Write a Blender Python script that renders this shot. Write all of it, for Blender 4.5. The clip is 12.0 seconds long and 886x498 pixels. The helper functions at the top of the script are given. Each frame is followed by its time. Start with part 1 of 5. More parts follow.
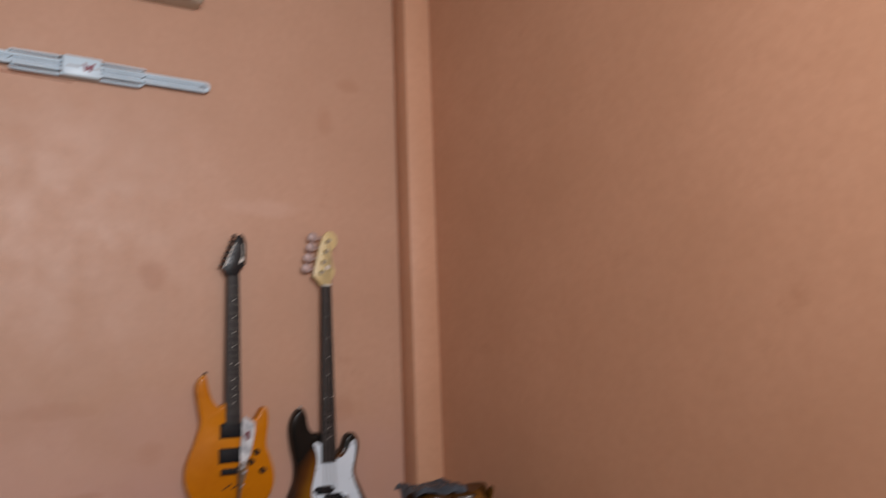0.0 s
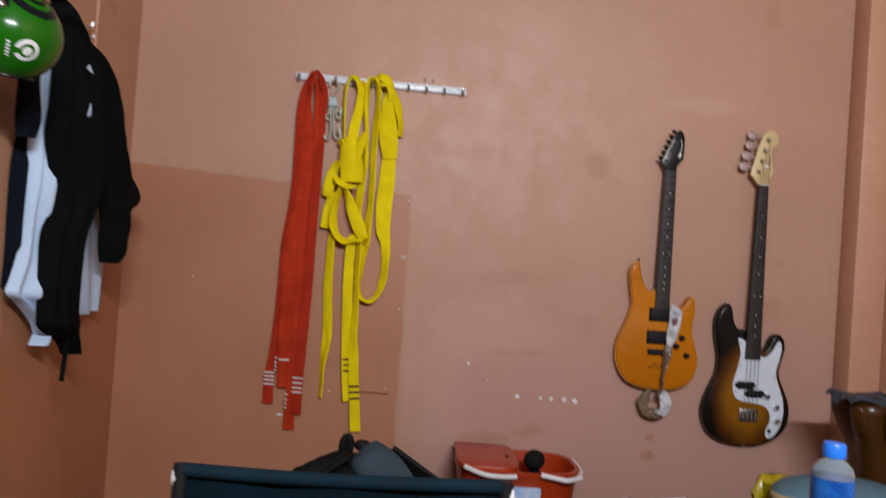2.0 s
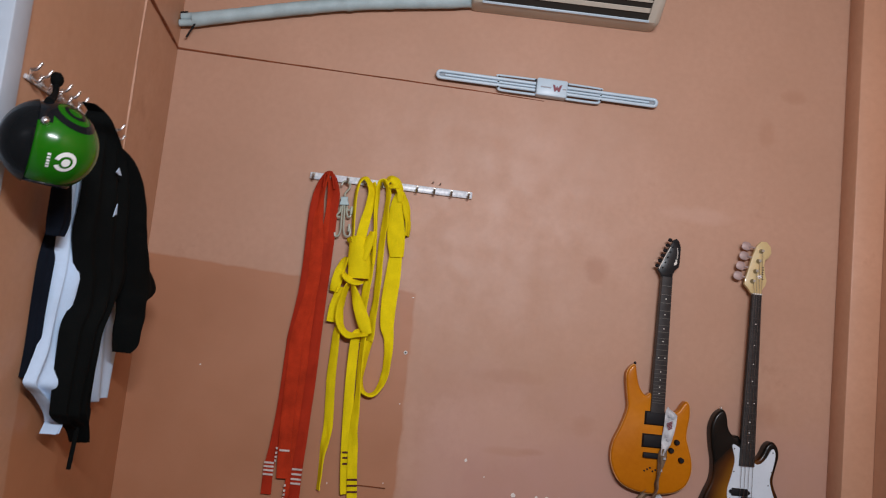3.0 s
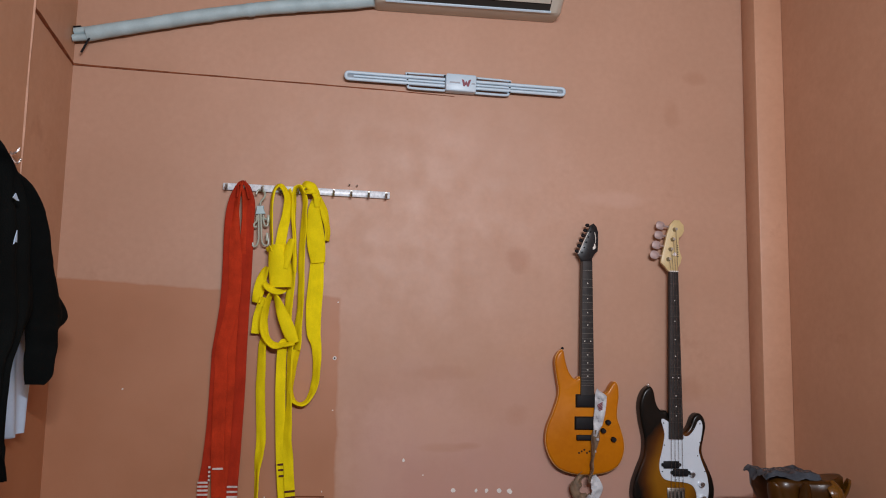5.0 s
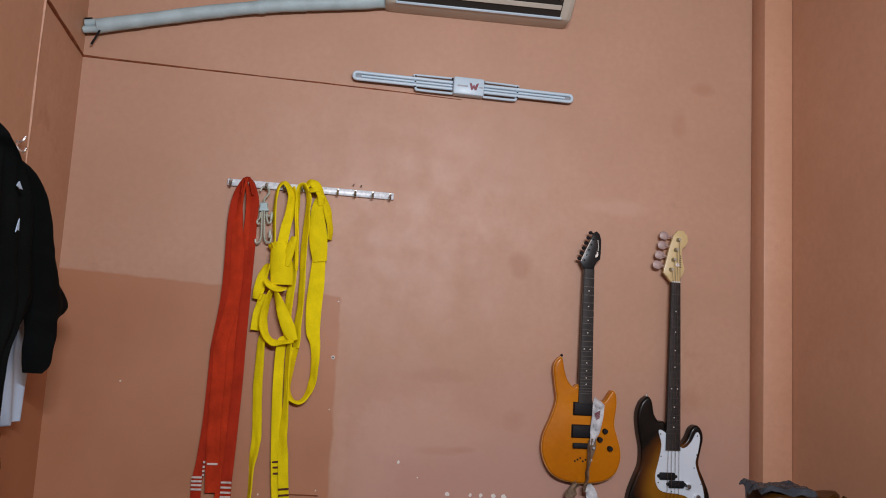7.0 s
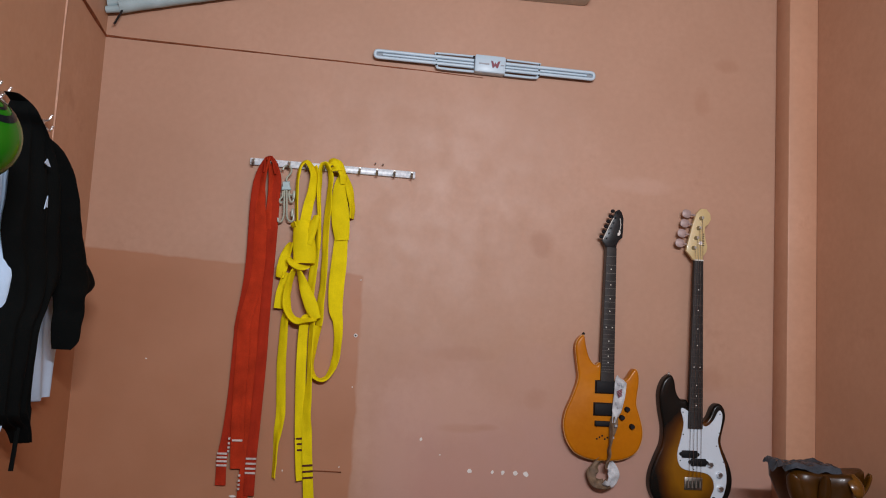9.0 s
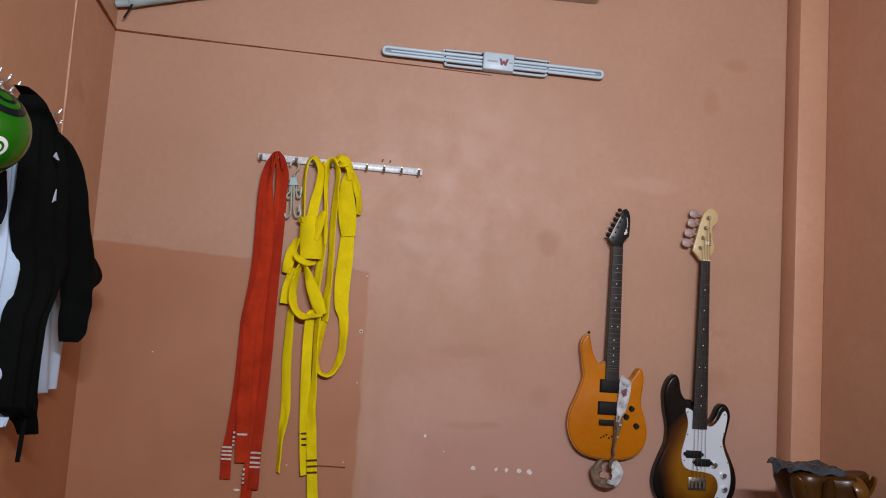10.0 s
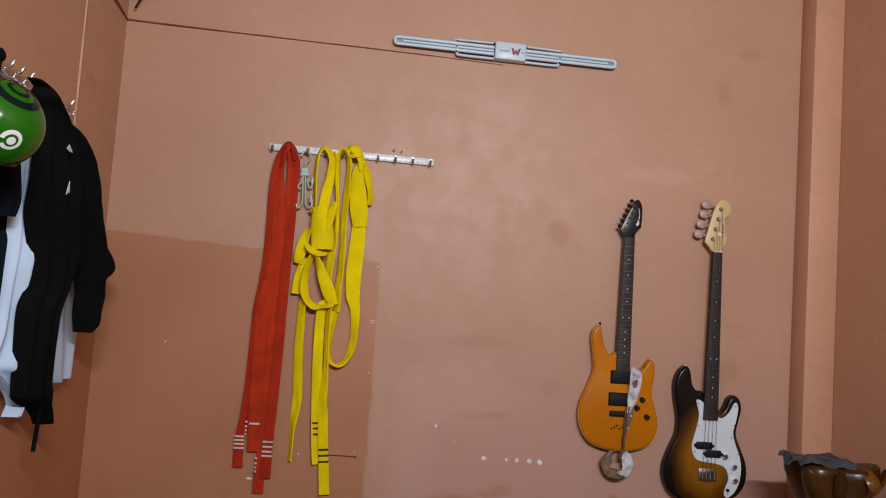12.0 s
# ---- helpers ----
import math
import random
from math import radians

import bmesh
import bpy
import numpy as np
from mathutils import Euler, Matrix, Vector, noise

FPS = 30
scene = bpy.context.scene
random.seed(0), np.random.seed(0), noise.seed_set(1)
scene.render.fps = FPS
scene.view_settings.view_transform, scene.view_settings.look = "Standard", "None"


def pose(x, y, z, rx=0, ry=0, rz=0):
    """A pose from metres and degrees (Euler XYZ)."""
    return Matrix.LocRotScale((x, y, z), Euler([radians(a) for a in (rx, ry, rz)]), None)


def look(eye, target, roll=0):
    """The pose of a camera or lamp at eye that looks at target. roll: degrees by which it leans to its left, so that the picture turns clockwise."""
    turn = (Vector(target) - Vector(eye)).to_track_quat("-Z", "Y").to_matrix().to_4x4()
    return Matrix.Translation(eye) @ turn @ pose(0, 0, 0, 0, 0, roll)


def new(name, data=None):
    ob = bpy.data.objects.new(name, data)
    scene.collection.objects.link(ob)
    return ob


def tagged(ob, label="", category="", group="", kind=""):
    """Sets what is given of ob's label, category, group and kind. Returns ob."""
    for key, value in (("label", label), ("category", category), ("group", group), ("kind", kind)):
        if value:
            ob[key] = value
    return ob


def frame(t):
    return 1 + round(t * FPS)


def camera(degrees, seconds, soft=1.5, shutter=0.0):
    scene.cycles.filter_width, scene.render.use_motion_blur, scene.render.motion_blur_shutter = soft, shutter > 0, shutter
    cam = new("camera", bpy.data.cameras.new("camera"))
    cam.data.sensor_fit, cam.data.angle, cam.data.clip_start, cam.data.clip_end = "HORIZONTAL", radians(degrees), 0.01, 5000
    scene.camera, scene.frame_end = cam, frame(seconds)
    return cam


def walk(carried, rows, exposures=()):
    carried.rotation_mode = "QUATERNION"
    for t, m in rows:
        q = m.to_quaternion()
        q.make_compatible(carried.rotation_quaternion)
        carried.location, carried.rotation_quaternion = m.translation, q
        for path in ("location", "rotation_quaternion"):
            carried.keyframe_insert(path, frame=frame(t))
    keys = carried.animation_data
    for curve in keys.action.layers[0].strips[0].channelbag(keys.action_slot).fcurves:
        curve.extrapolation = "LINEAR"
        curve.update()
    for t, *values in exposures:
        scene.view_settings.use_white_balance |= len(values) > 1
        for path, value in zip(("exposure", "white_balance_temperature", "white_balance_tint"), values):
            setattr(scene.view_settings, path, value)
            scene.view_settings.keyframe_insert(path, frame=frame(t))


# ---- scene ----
cam = camera(58.4, 12.0, soft=1.05, shutter=0.5)
PATH = [
    (0, (0.607, -2.876, 1.157), (1.628, -1.176, 1.415), -1.9),
    (0.2, (0.601, -2.847, 1.126), (1.504, -1.072, 1.311), -1.4),
    (0.5, (0.561, -2.774, 1.057), (1.285, -0.912, 1.161), -1.0),
    (0.7, (0.554, -2.769, 1.064), (1.154, -0.862, 1.136), -1.1),
    (1, (0.534, -2.821, 1.06), (0.993, -0.875, 1.071), 0.8),
    (1.2, (0.524, -2.846, 1.052), (0.905, -0.882, 1.038), 1.6),
    (1.5, (0.486, -2.9, 1.057), (0.751, -0.918, 1.047), 2.9),
    (1.7, (0.463, -2.92, 1.054), (0.651, -0.929, 1.038), 3.2),
    (2, (0.446, -2.98, 1.045), (0.541, -0.983, 1.08), 4.1),
    (2.2, (0.414, -2.995, 1.043), (0.502, -1.0, 1.169), 5.2),
    (2.5, (0.397, -3.062, 1.096), (0.48, -1.073, 1.291), 5.8),
    (2.7, (0.419, -3.089, 1.114), (0.482, -1.101, 1.321), 6.9),
    (3, (0.438, -3.087, 1.119), (0.505, -1.101, 1.346), 6.1),
    (3.5, (0.459, -3.065, 1.086), (0.617, -1.086, 1.332), 2.8),
    (5.5, (0.473, -3.09, 1.133), (0.732, -1.12, 1.365), 1.6),
    (6, (0.467, -3.083, 1.095), (0.72, -1.118, 1.362), 2.7),
    (6.5, (0.455, -3.084, 1.137), (0.708, -1.114, 1.375), 2.6),
    (7, (0.492, -3.084, 1.121), (0.715, -1.111, 1.364), 3.1),
    (9, (0.467, -3.081, 1.095), (0.655, -1.1, 1.298), 3.1),
    (9.5, (0.464, -3.084, 1.119), (0.647, -1.101, 1.304), 3.0),
    (10, (0.471, -3.084, 1.099), (0.641, -1.101, 1.291), 3.8),
    (10.5, (0.486, -3.087, 1.105), (0.641, -1.101, 1.288), 3.7),
    (11, (0.465, -3.084, 1.105), (0.628, -1.099, 1.285), 3.6),
    (11.5, (0.472, -3.08, 1.099), (0.622, -1.094, 1.274), 4.5),
    (12, (0.463, -3.084, 1.119), (0.612, -1.095, 1.273), 4.0),
]
walk(cam, [(t, look(eye, target, roll)) for t, eye, target, roll in PATH],
     [(0, -0.06, 6650, 10), (1.2, 0.0, 6450, 10), (3, 0.0, 6300, 10), (10.5, 0.0, 6300, 10), (11.5, 0.0, 6520, 10), (12, 0.0, 6560, 10)])

# ---- world and light ----
world = bpy.data.worlds.new("room_world")
scene.world = world
world.use_nodes = True
world.node_tree.nodes["Background"].inputs[0].default_value = (0.5, 0.55, 0.6, 1)
world.node_tree.nodes["Background"].inputs[1].default_value = 0.006
LAMP = (0.98, -3.925, 2.18)
lamp_data = bpy.data.lights.new("tube_light", "AREA")
lamp_data.shape, lamp_data.size, lamp_data.size_y = "RECTANGLE", 1.16, 0.04
lamp_data.energy, lamp_data.color = 94, (0.98, 1.0, 1.06)
lamp_light = new("tube_light", lamp_data)
lamp_light.matrix_world = pose(LAMP[0], LAMP[1] + 0.02, LAMP[2], 90)


# ---- materials ----
def nodes_of(m):
    m.use_nodes = True
    t = m.node_tree
    return t, t.nodes, t.links, t.nodes["Principled BSDF"]


def mat(name, col, rough=0.5, metal=0.0, vary=0.12, scale=8.0, bump=0.0, bump_scale=200.0, coat=0.0, dark=None, sheen=0.0, spec=0.5):
    """Base colour with broad stains, fine grain and a little relief."""
    m = bpy.data.materials.new(name)
    t, n, l, p = nodes_of(m)
    tc = n.new("ShaderNodeTexCoord")
    a = n.new("ShaderNodeTexNoise")
    a.inputs["Scale"].default_value, a.inputs["Detail"].default_value = scale, 6
    b = n.new("ShaderNodeTexNoise")
    b.inputs["Scale"].default_value, b.inputs["Detail"].default_value = scale * 14, 3
    l.new(tc.outputs["Object"], a.inputs["Vector"])
    l.new(tc.outputs["Object"], b.inputs["Vector"])
    add = n.new("ShaderNodeMath")
    add.operation = "MULTIPLY_ADD"
    add.inputs[1].default_value = 0.35
    l.new(b.outputs["Fac"], add.inputs[0])
    l.new(a.outputs["Fac"], add.inputs[2])
    ramp = n.new("ShaderNodeMapRange")
    ramp.inputs[1].default_value, ramp.inputs[2].default_value = 0.4, 0.95
    l.new(add.outputs[0], ramp.inputs[0])
    mix = n.new("ShaderNodeMix")
    mix.data_type = "RGBA"
    lo = dark or tuple(c * (1 - 2 * vary) for c in col)
    mix.inputs["A"].default_value = (*lo, 1)
    mix.inputs["B"].default_value = (*[min(1, c * (1 + vary * 0.6)) for c in col], 1)
    l.new(ramp.outputs[0], mix.inputs["Factor"])
    l.new(mix.outputs["Result"], p.inputs["Base Color"])
    rr = n.new("ShaderNodeMapRange")
    rr.inputs[3].default_value, rr.inputs[4].default_value = max(0.02, rough - 0.08), min(1, rough + 0.08)
    l.new(b.outputs["Fac"], rr.inputs[0])
    l.new(rr.outputs[0], p.inputs["Roughness"])
    p.inputs["Metallic"].default_value = metal
    p.inputs["Specular IOR Level"].default_value = spec
    p.inputs["Coat Weight"].default_value = coat
    p.inputs["Coat Roughness"].default_value = 0.08
    p.inputs["Sheen Weight"].default_value = sheen
    if bump:
        c = n.new("ShaderNodeTexNoise")
        c.inputs["Scale"].default_value, c.inputs["Detail"].default_value = bump_scale, 4
        l.new(tc.outputs["Object"], c.inputs["Vector"])
        bp = n.new("ShaderNodeBump")
        bp.inputs["Strength"].default_value, bp.inputs["Distance"].default_value = bump, 0.002
        l.new(c.outputs["Fac"], bp.inputs["Height"])
        l.new(bp.outputs["Normal"], p.inputs["Normal"])
    return m


SMUDGES = ((1.154, 1.457, 0.05, 0.055, 0.5), (0.84, 1.005, 0.14, 0.03, 0.28), (0.87, 0.722, 0.1, 0.018, 0.4), (0.96, 0.73, 0.05, 0.014, 0.4), (1.8, 2.09, 0.035, 0.06, 0.3), (0.8, 0.8, 0.25, 0.14, -0.35), (1.42, 0.44, 0.02, 0.015, 0.7), (1.42, 0.37, 0.03, 0.02, 0.7), (0.93, 0.425, 0.05, 0.014, 0.35), (0.98, 0.445, 0.05, 0.02, 0.4), (0.8, 0.4, 0.1, 0.025, 0.5), (1.55, 1.72, 0.16, 0.035, -0.5), (0.6, 0.55, 0.12, 0.3, -0.35), (1.15, 0.85, 0.05, 0.04, 0.3), (1.9, 2.25, 0.05, 0.03, 0.35), (1.05, 1.9, 0.3, 0.2, -0.2), (0.49, 0.6, 0.03, 0.3, -0.3), (1.85, 0.95, 0.06, 0.05, 0.3))


def wall_paint(name, old_side, light_tone=(1.0, 1.0, 1.0)):
    """Salmon emulsion. Below about 1.31 m in the corner a cupboard once stood: the older, redder coat shows there.
    old_side: 'x' masks by x (back wall), 'y' by y (left wall), '' has no old coat."""
    m = bpy.data.materials.new(name)
    t, n, l, p = nodes_of(m)
    geo = n.new("ShaderNodeNewGeometry")
    sep = n.new("ShaderNodeSeparateXYZ")
    l.new(geo.outputs["Position"], sep.inputs[0])

    def noise_at(scale, detail=5, rough=0.55):
        k = n.new("ShaderNodeTexNoise")
        k.inputs["Scale"].default_value, k.inputs["Detail"].default_value = scale, detail
        k.inputs["Roughness"].default_value = rough
        l.new(geo.outputs["Position"], k.inputs["Vector"])
        return k.outputs["Fac"]

    def ranged(src, a, b, c=0.0, d=1.0):
        k = n.new("ShaderNodeMapRange")
        for i, v in enumerate((a, b, c, d)):
            k.inputs[i + 1].default_value = v
        l.new(src, k.inputs[0])
        return k.outputs[0]

    def math2(op, a, b):
        k = n.new("ShaderNodeMath")
        k.operation = op
        for i, v in enumerate((a, b)):
            if isinstance(v, (int, float)):
                k.inputs[i].default_value = v
            else:
                l.new(v, k.inputs[i])
        return k.outputs[0]

    def mixed(fac, a, b):
        k = n.new("ShaderNodeMix")
        k.data_type = "RGBA"
        for key, v in (("A", a), ("B", b)):
            if isinstance(v, tuple):
                k.inputs[key].default_value = (*v, 1)
            else:
                l.new(v, k.inputs[key])
        l.new(fac, k.inputs["Factor"])
        return k.outputs["Result"]

    wob = ranged(noise_at(6, 4), 0, 1, -0.02, 0.02)
    col = mixed(ranged(noise_at(1.6, 4), 0.35, 0.7), (0.455, 0.258, 0.167), (0.517, 0.3, 0.203))
    col = mixed(ranged(noise_at(40, 6), 0.3, 0.8, 0, 0.45), col, (0.404, 0.22, 0.14))
    stain = math2("MULTIPLY", ranged(noise_at(3.1, 6, 0.7), 0.62, 0.74), 0.5)
    col = mixed(stain, col, (0.355, 0.178, 0.106))
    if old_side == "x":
        # pinker in patches towards the bottom, right of the old coat
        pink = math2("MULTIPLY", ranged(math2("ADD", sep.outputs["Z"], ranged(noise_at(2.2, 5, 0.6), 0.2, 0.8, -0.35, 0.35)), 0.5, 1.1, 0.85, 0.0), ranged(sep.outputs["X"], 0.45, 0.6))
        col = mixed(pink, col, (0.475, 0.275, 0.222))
        # smudges: centre x, z, half-width, half-height, strength
        wob2 = ranged(noise_at(11, 6, 0.7), 0.2, 0.8, -0.9, 0.9)
        for cx, cz, rx, rz, k in SMUDGES:
            dx = math2("DIVIDE", math2("SUBTRACT", sep.outputs["X"], cx), rx)
            dz = math2("DIVIDE", math2("SUBTRACT", sep.outputs["Z"], cz), rz)
            d = math2("ADD", math2("MULTIPLY", dx, dx), math2("MULTIPLY", dz, dz))
            f = ranged(math2("ADD", d, wob2), 0.1, 1.3, abs(k), 0.0)
            col = mixed(f, col, (0.36, 0.165, 0.09) if k > 0 else (0.555, 0.345, 0.258))
    if old_side:
        z = math2("ADD", sep.outputs["Z"], wob)
        if old_side == "x":
            drop = math2("MULTIPLY", sep.outputs["X"], 0.045)
            z = math2("ADD", z, drop)
            side = ranged(math2("ADD", sep.outputs["X"], wob), 0.452, 0.462, 1, 0)
        else:
            side = ranged(math2("ADD", sep.outputs["Y"], wob), -0.885, -0.875)
        old = math2("MULTIPLY", ranged(z, 1.303, 1.312, 1, 0), side)
        coat = mixed(ranged(noise_at(2.3, 5), 0.3, 0.75), (0.385, 0.17, 0.085), (0.455, 0.214, 0.116))
        col = mixed(old, col, coat)
    tint = n.new("ShaderNodeMix")
    tint.data_type, tint.blend_type = "RGBA", "MULTIPLY"
    tint.inputs["Factor"].default_value = 1.0
    tint.inputs["B"].default_value = (*light_tone, 1)
    l.new(col, tint.inputs["A"])
    l.new(tint.outputs["Result"], p.inputs["Base Color"])
    l.new(ranged(noise_at(9, 4), 0.2, 0.8, 0.42, 0.6), p.inputs["Roughness"])
    bp = n.new("ShaderNodeBump")
    bp.inputs["Strength"].default_value, bp.inputs["Distance"].default_value = 0.14, 0.004
    l.new(math2("ADD", noise_at(14, 6, 0.6), math2("MULTIPLY", noise_at(160, 3), 0.18)), bp.inputs["Height"])
    l.new(bp.outputs["Normal"], p.inputs["Normal"])
    return m


M = {}
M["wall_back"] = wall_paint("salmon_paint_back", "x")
# same paint thrice: bounce warmth painted into the left, extra light into the rest
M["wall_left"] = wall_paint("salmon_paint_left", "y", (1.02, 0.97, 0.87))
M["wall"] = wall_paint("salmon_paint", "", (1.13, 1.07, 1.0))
# unseen ceiling, its dark brown set to keep the upper wall dim
M["ceiling"] = mat("ceiling_low_bounce", (0.2, 0.16, 0.12), 0.9, vary=0.05, scale=3)
# floor is out of view; tile made dark to cut bounce on the lower wall
M["tile"] = mat("floor_tile", (0.08, 0.06, 0.048), 0.4, vary=0.08, scale=5)
M["grout"] = mat("grout", (0.14, 0.12, 0.1), 0.9)
M["crack"] = mat("crack_dark", (0.25, 0.08, 0.036), 0.9, spec=0.1, vary=0.3, scale=30)
M["bead"] = mat("worn_plaster_edge", (0.66, 0.4, 0.28), 0.7, vary=0.15, scale=30, bump=0.3)
M["fleck"] = mat("bare_plaster", (0.78, 0.76, 0.72), 0.9, vary=0.08, scale=60)
M["white_paint"] = mat("door_white", (0.42, 0.48, 0.55), 0.4, vary=0.06, scale=4)
M["rail"] = mat("rail_white_marble", (0.84, 0.9, 0.96), 0.3, vary=0.1, scale=90, dark=(0.5, 0.56, 0.62))
M["black"] = mat("black_plastic", (0.009, 0.009, 0.011), 0.6, spec=0.2, vary=0.1)
M["chrome"] = mat("chrome", (0.85, 0.85, 0.86), 0.28, 1.0, vary=0.08, scale=20)
M["dull_chrome"] = mat("dull_chrome", (0.42, 0.4, 0.36), 0.38, 1.0, vary=0.2, scale=60)
M["rack"] = mat("rack_satin_white", (0.62, 0.64, 0.67), 0.3, 0.2, vary=0.1, scale=20)
M["ac"] = mat("ac_plastic", (0.56, 0.53, 0.45), 0.45, vary=0.07, scale=5)
M["ac_dark"] = mat("ac_slot_dark", (0.02, 0.017, 0.013), 0.7)
M["pipe"] = mat("pipe_wrap", (0.42, 0.55, 0.58), 0.6, vary=0.12, scale=14, bump=0.4, bump_scale=30)
M["lamp_white"] = mat("lamp_plastic", (0.56, 0.71, 0.82), 0.38, vary=0.05)
M["lamp_groove"] = mat("lamp_groove", (0.3, 0.34, 0.38), 0.5, vary=0.1)
M["logo_red"] = mat("logo_red", (0.24, 0.045, 0.07), 0.5)
M["logo_grey"] = mat("logo_grey", (0.4, 0.42, 0.46), 0.5)
M["red"] = mat("red_cotton", (0.5, 0.04, 0.011), 0.9, vary=0.2, scale=16, bump=0.5, bump_scale=260, spec=0.15)
# darker copy of the red cotton: shading between belt strands as colour
M["red_edge"] = mat("red_cotton_shaded", (0.4, 0.03, 0.01), 0.9, spec=0.15, vary=0.14, scale=16, bump=0.4)
M["yellow"] = mat("yellow_cotton", (0.84, 0.69, 0.002), 0.85, vary=0.1, scale=14, bump=0.4, bump_scale=260, spec=0.15)
M["stripe_brown"] = mat("brown_stripe", (0.09, 0.02, 0.01), 0.9)
M["stripe_white"] = mat("white_thread", (0.68, 0.6, 0.56), 0.9, vary=0.2, scale=60)
M["hanger"] = mat("hanger_plastic", (0.4, 0.44, 0.36), 0.35, vary=0.1)
M["hanger_blue"] = mat("hanger_joint", (0.36, 0.5, 0.52), 0.35, vary=0.1)
M["honey"] = mat("honey_maple", (0.53, 0.18, 0.002), 0.32, vary=0.1, scale=4, coat=0.1, dark=(0.42, 0.125, 0.002), spec=0.2)
M["honey_rim"] = mat("honey_edge", (0.72, 0.42, 0.14), 0.35, vary=0.1, coat=0.4)
M["rosewood"] = mat("rosewood", (0.03, 0.026, 0.025), 0.55, spec=0.3, vary=0.3, scale=40)
M["ebony"] = mat("gloss_black", (0.008, 0.009, 0.011), 0.3, spec=0.25)
M["maple"] = mat("pale_maple", (0.62, 0.48, 0.23), 0.35, vary=0.1, scale=8, coat=0.4)
M["pearl"] = mat("pearl_dot", (0.75, 0.72, 0.66), 0.4)
M["fret"] = mat("fret_wire", (0.13, 0.12, 0.11), 0.4, 0.8)
M["string"] = mat("steel_string", (0.3, 0.29, 0.28), 0.35, 1.0)
M["guard"] = mat("white_pickguard", (0.68, 0.76, 0.84), 0.3, vary=0.03, coat=0.3)
M["paddle"] = mat("tuner_paddle", (0.42, 0.31, 0.29), 0.5, 0.15, vary=0.12, scale=30)
M["paper"] = mat("newsprint", (0.7, 0.73, 0.76), 0.7, vary=0.1, scale=34, dark=(0.3, 0.31, 0.33))
M["strap_brown"] = mat("brown_print", (0.2, 0.13, 0.075), 0.7, vary=0.4, scale=50, dark=(0.07, 0.045, 0.03))
M["green_gloss"] = mat("helmet_green", (0.012, 0.135, 0.004), 0.2, vary=0.03, scale=3, coat=0.2, spec=0.3)
M["helmet_black"] = mat("helmet_black", (0.008, 0.01, 0.013), 0.2, spec=0.3)
M["visor"] = mat("smoked_visor", (0.006, 0.007, 0.008), 0.15, spec=0.12)
M["sticker"] = mat("white_sticker", (0.8, 0.83, 0.82), 0.4, vary=0.03)
M["jacket"] = mat("black_fleece", (0.004, 0.005, 0.005), 0.97, vary=0.2, scale=10, bump=0.5, spec=0.1)
M["shirt"] = mat("white_cotton", (0.56, 0.73, 0.94), 0.85, spec=0.1, vary=0.06, scale=6, bump=0.3)
M["navy"] = mat("navy_cloth", (0.006, 0.009, 0.016), 0.95, spec=0.1, vary=0.2, scale=9, bump=0.4)
M["wood"] = mat("dark_varnished_wood", (0.062, 0.023, 0.002), 0.32, vary=0.25, scale=5, coat=0.06, spec=0.3)
M["wood_light"] = mat("heartwood", (0.13, 0.052, 0.005), 0.24, vary=0.2, scale=6, coat=0.25, spec=0.4)
M["bag_blue"] = mat("grey_blue_plastic_bag", (0.13, 0.16, 0.2), 0.14, vary=0.35, scale=20, bump=0.8, bump_scale=40)
M["bucket"] = mat("orange_red_plastic", (0.42, 0.043, 0.008), 0.3, vary=0.1, scale=7)
# darker copy of the bucket plastic, with the inside's shade painted in
M["bucket_dark"] = mat("orange_red_plastic_shaded", (0.34, 0.036, 0.01), 0.5, vary=0.12)
M["white_plastic"] = mat("white_plastic", (0.75, 0.75, 0.75), 0.4, vary=0.05)
M["label_blue"] = mat("label_blue", (0.16, 0.36, 0.7), 0.45, vary=0.4, scale=60, dark=(0.6, 0.66, 0.72))
M["label_dark"] = mat("label_strip", (0.03, 0.07, 0.4), 0.45)
M["pack"] = mat("black_nylon", (0.008, 0.0085, 0.01), 0.75, spec=0.15, vary=0.3, scale=14, bump=0.6, bump_scale=60)
M["grey_cloth"] = mat("slate_grey_cloth", (0.11, 0.165, 0.21), 0.9, spec=0.15, vary=0.12, scale=9, bump=0.4)
M["chair_cloth"] = mat("dark_blue_canvas", (0.003, 0.017, 0.028), 0.85, spec=0.15, vary=0.25, scale=10, bump=0.5, bump_scale=300)
M["steel"] = mat("steel_tube", (0.7, 0.7, 0.7), 0.25, 1.0)
M["green_bag"] = mat("green_bag", (0.035, 0.22, 0.02), 0.5, vary=0.3, scale=8, bump=0.4, bump_scale=50)
M["yellow_pack"] = mat("yellow_packet", (0.52, 0.4, 0.012), 0.25, vary=0.3, scale=20)
M["cush_blue"] = mat("cushion_blue", (0.1, 0.2, 0.26), 0.9, vary=0.12, scale=12, bump=0.4)
M["cush_beige"] = mat("cushion_beige", (0.5, 0.4, 0.2), 0.9, vary=0.12, scale=12, bump=0.4)
M["cush_brown"] = mat("cushion_brown", (0.16, 0.09, 0.06), 0.9, vary=0.15, scale=12, bump=0.4)
M["case"] = mat("dark_grey_case", (0.02, 0.024, 0.03), 0.4, vary=0.2, scale=10)
M["sheet"] = mat("paper_sheet", (0.72, 0.72, 0.72), 0.8, vary=0.04)
M["photo"] = mat("brown_photo", (0.16, 0.08, 0.05), 0.5, vary=0.5, scale=50)
M["cap_blue"] = mat("cap_blue", (0.02, 0.2, 0.85), 0.35, vary=0.05)
M["bottle_label"] = mat("bottle_label", (0.02, 0.2, 0.62), 0.25, vary=0.3, scale=26, dark=(0.002, 0.02, 0.2))
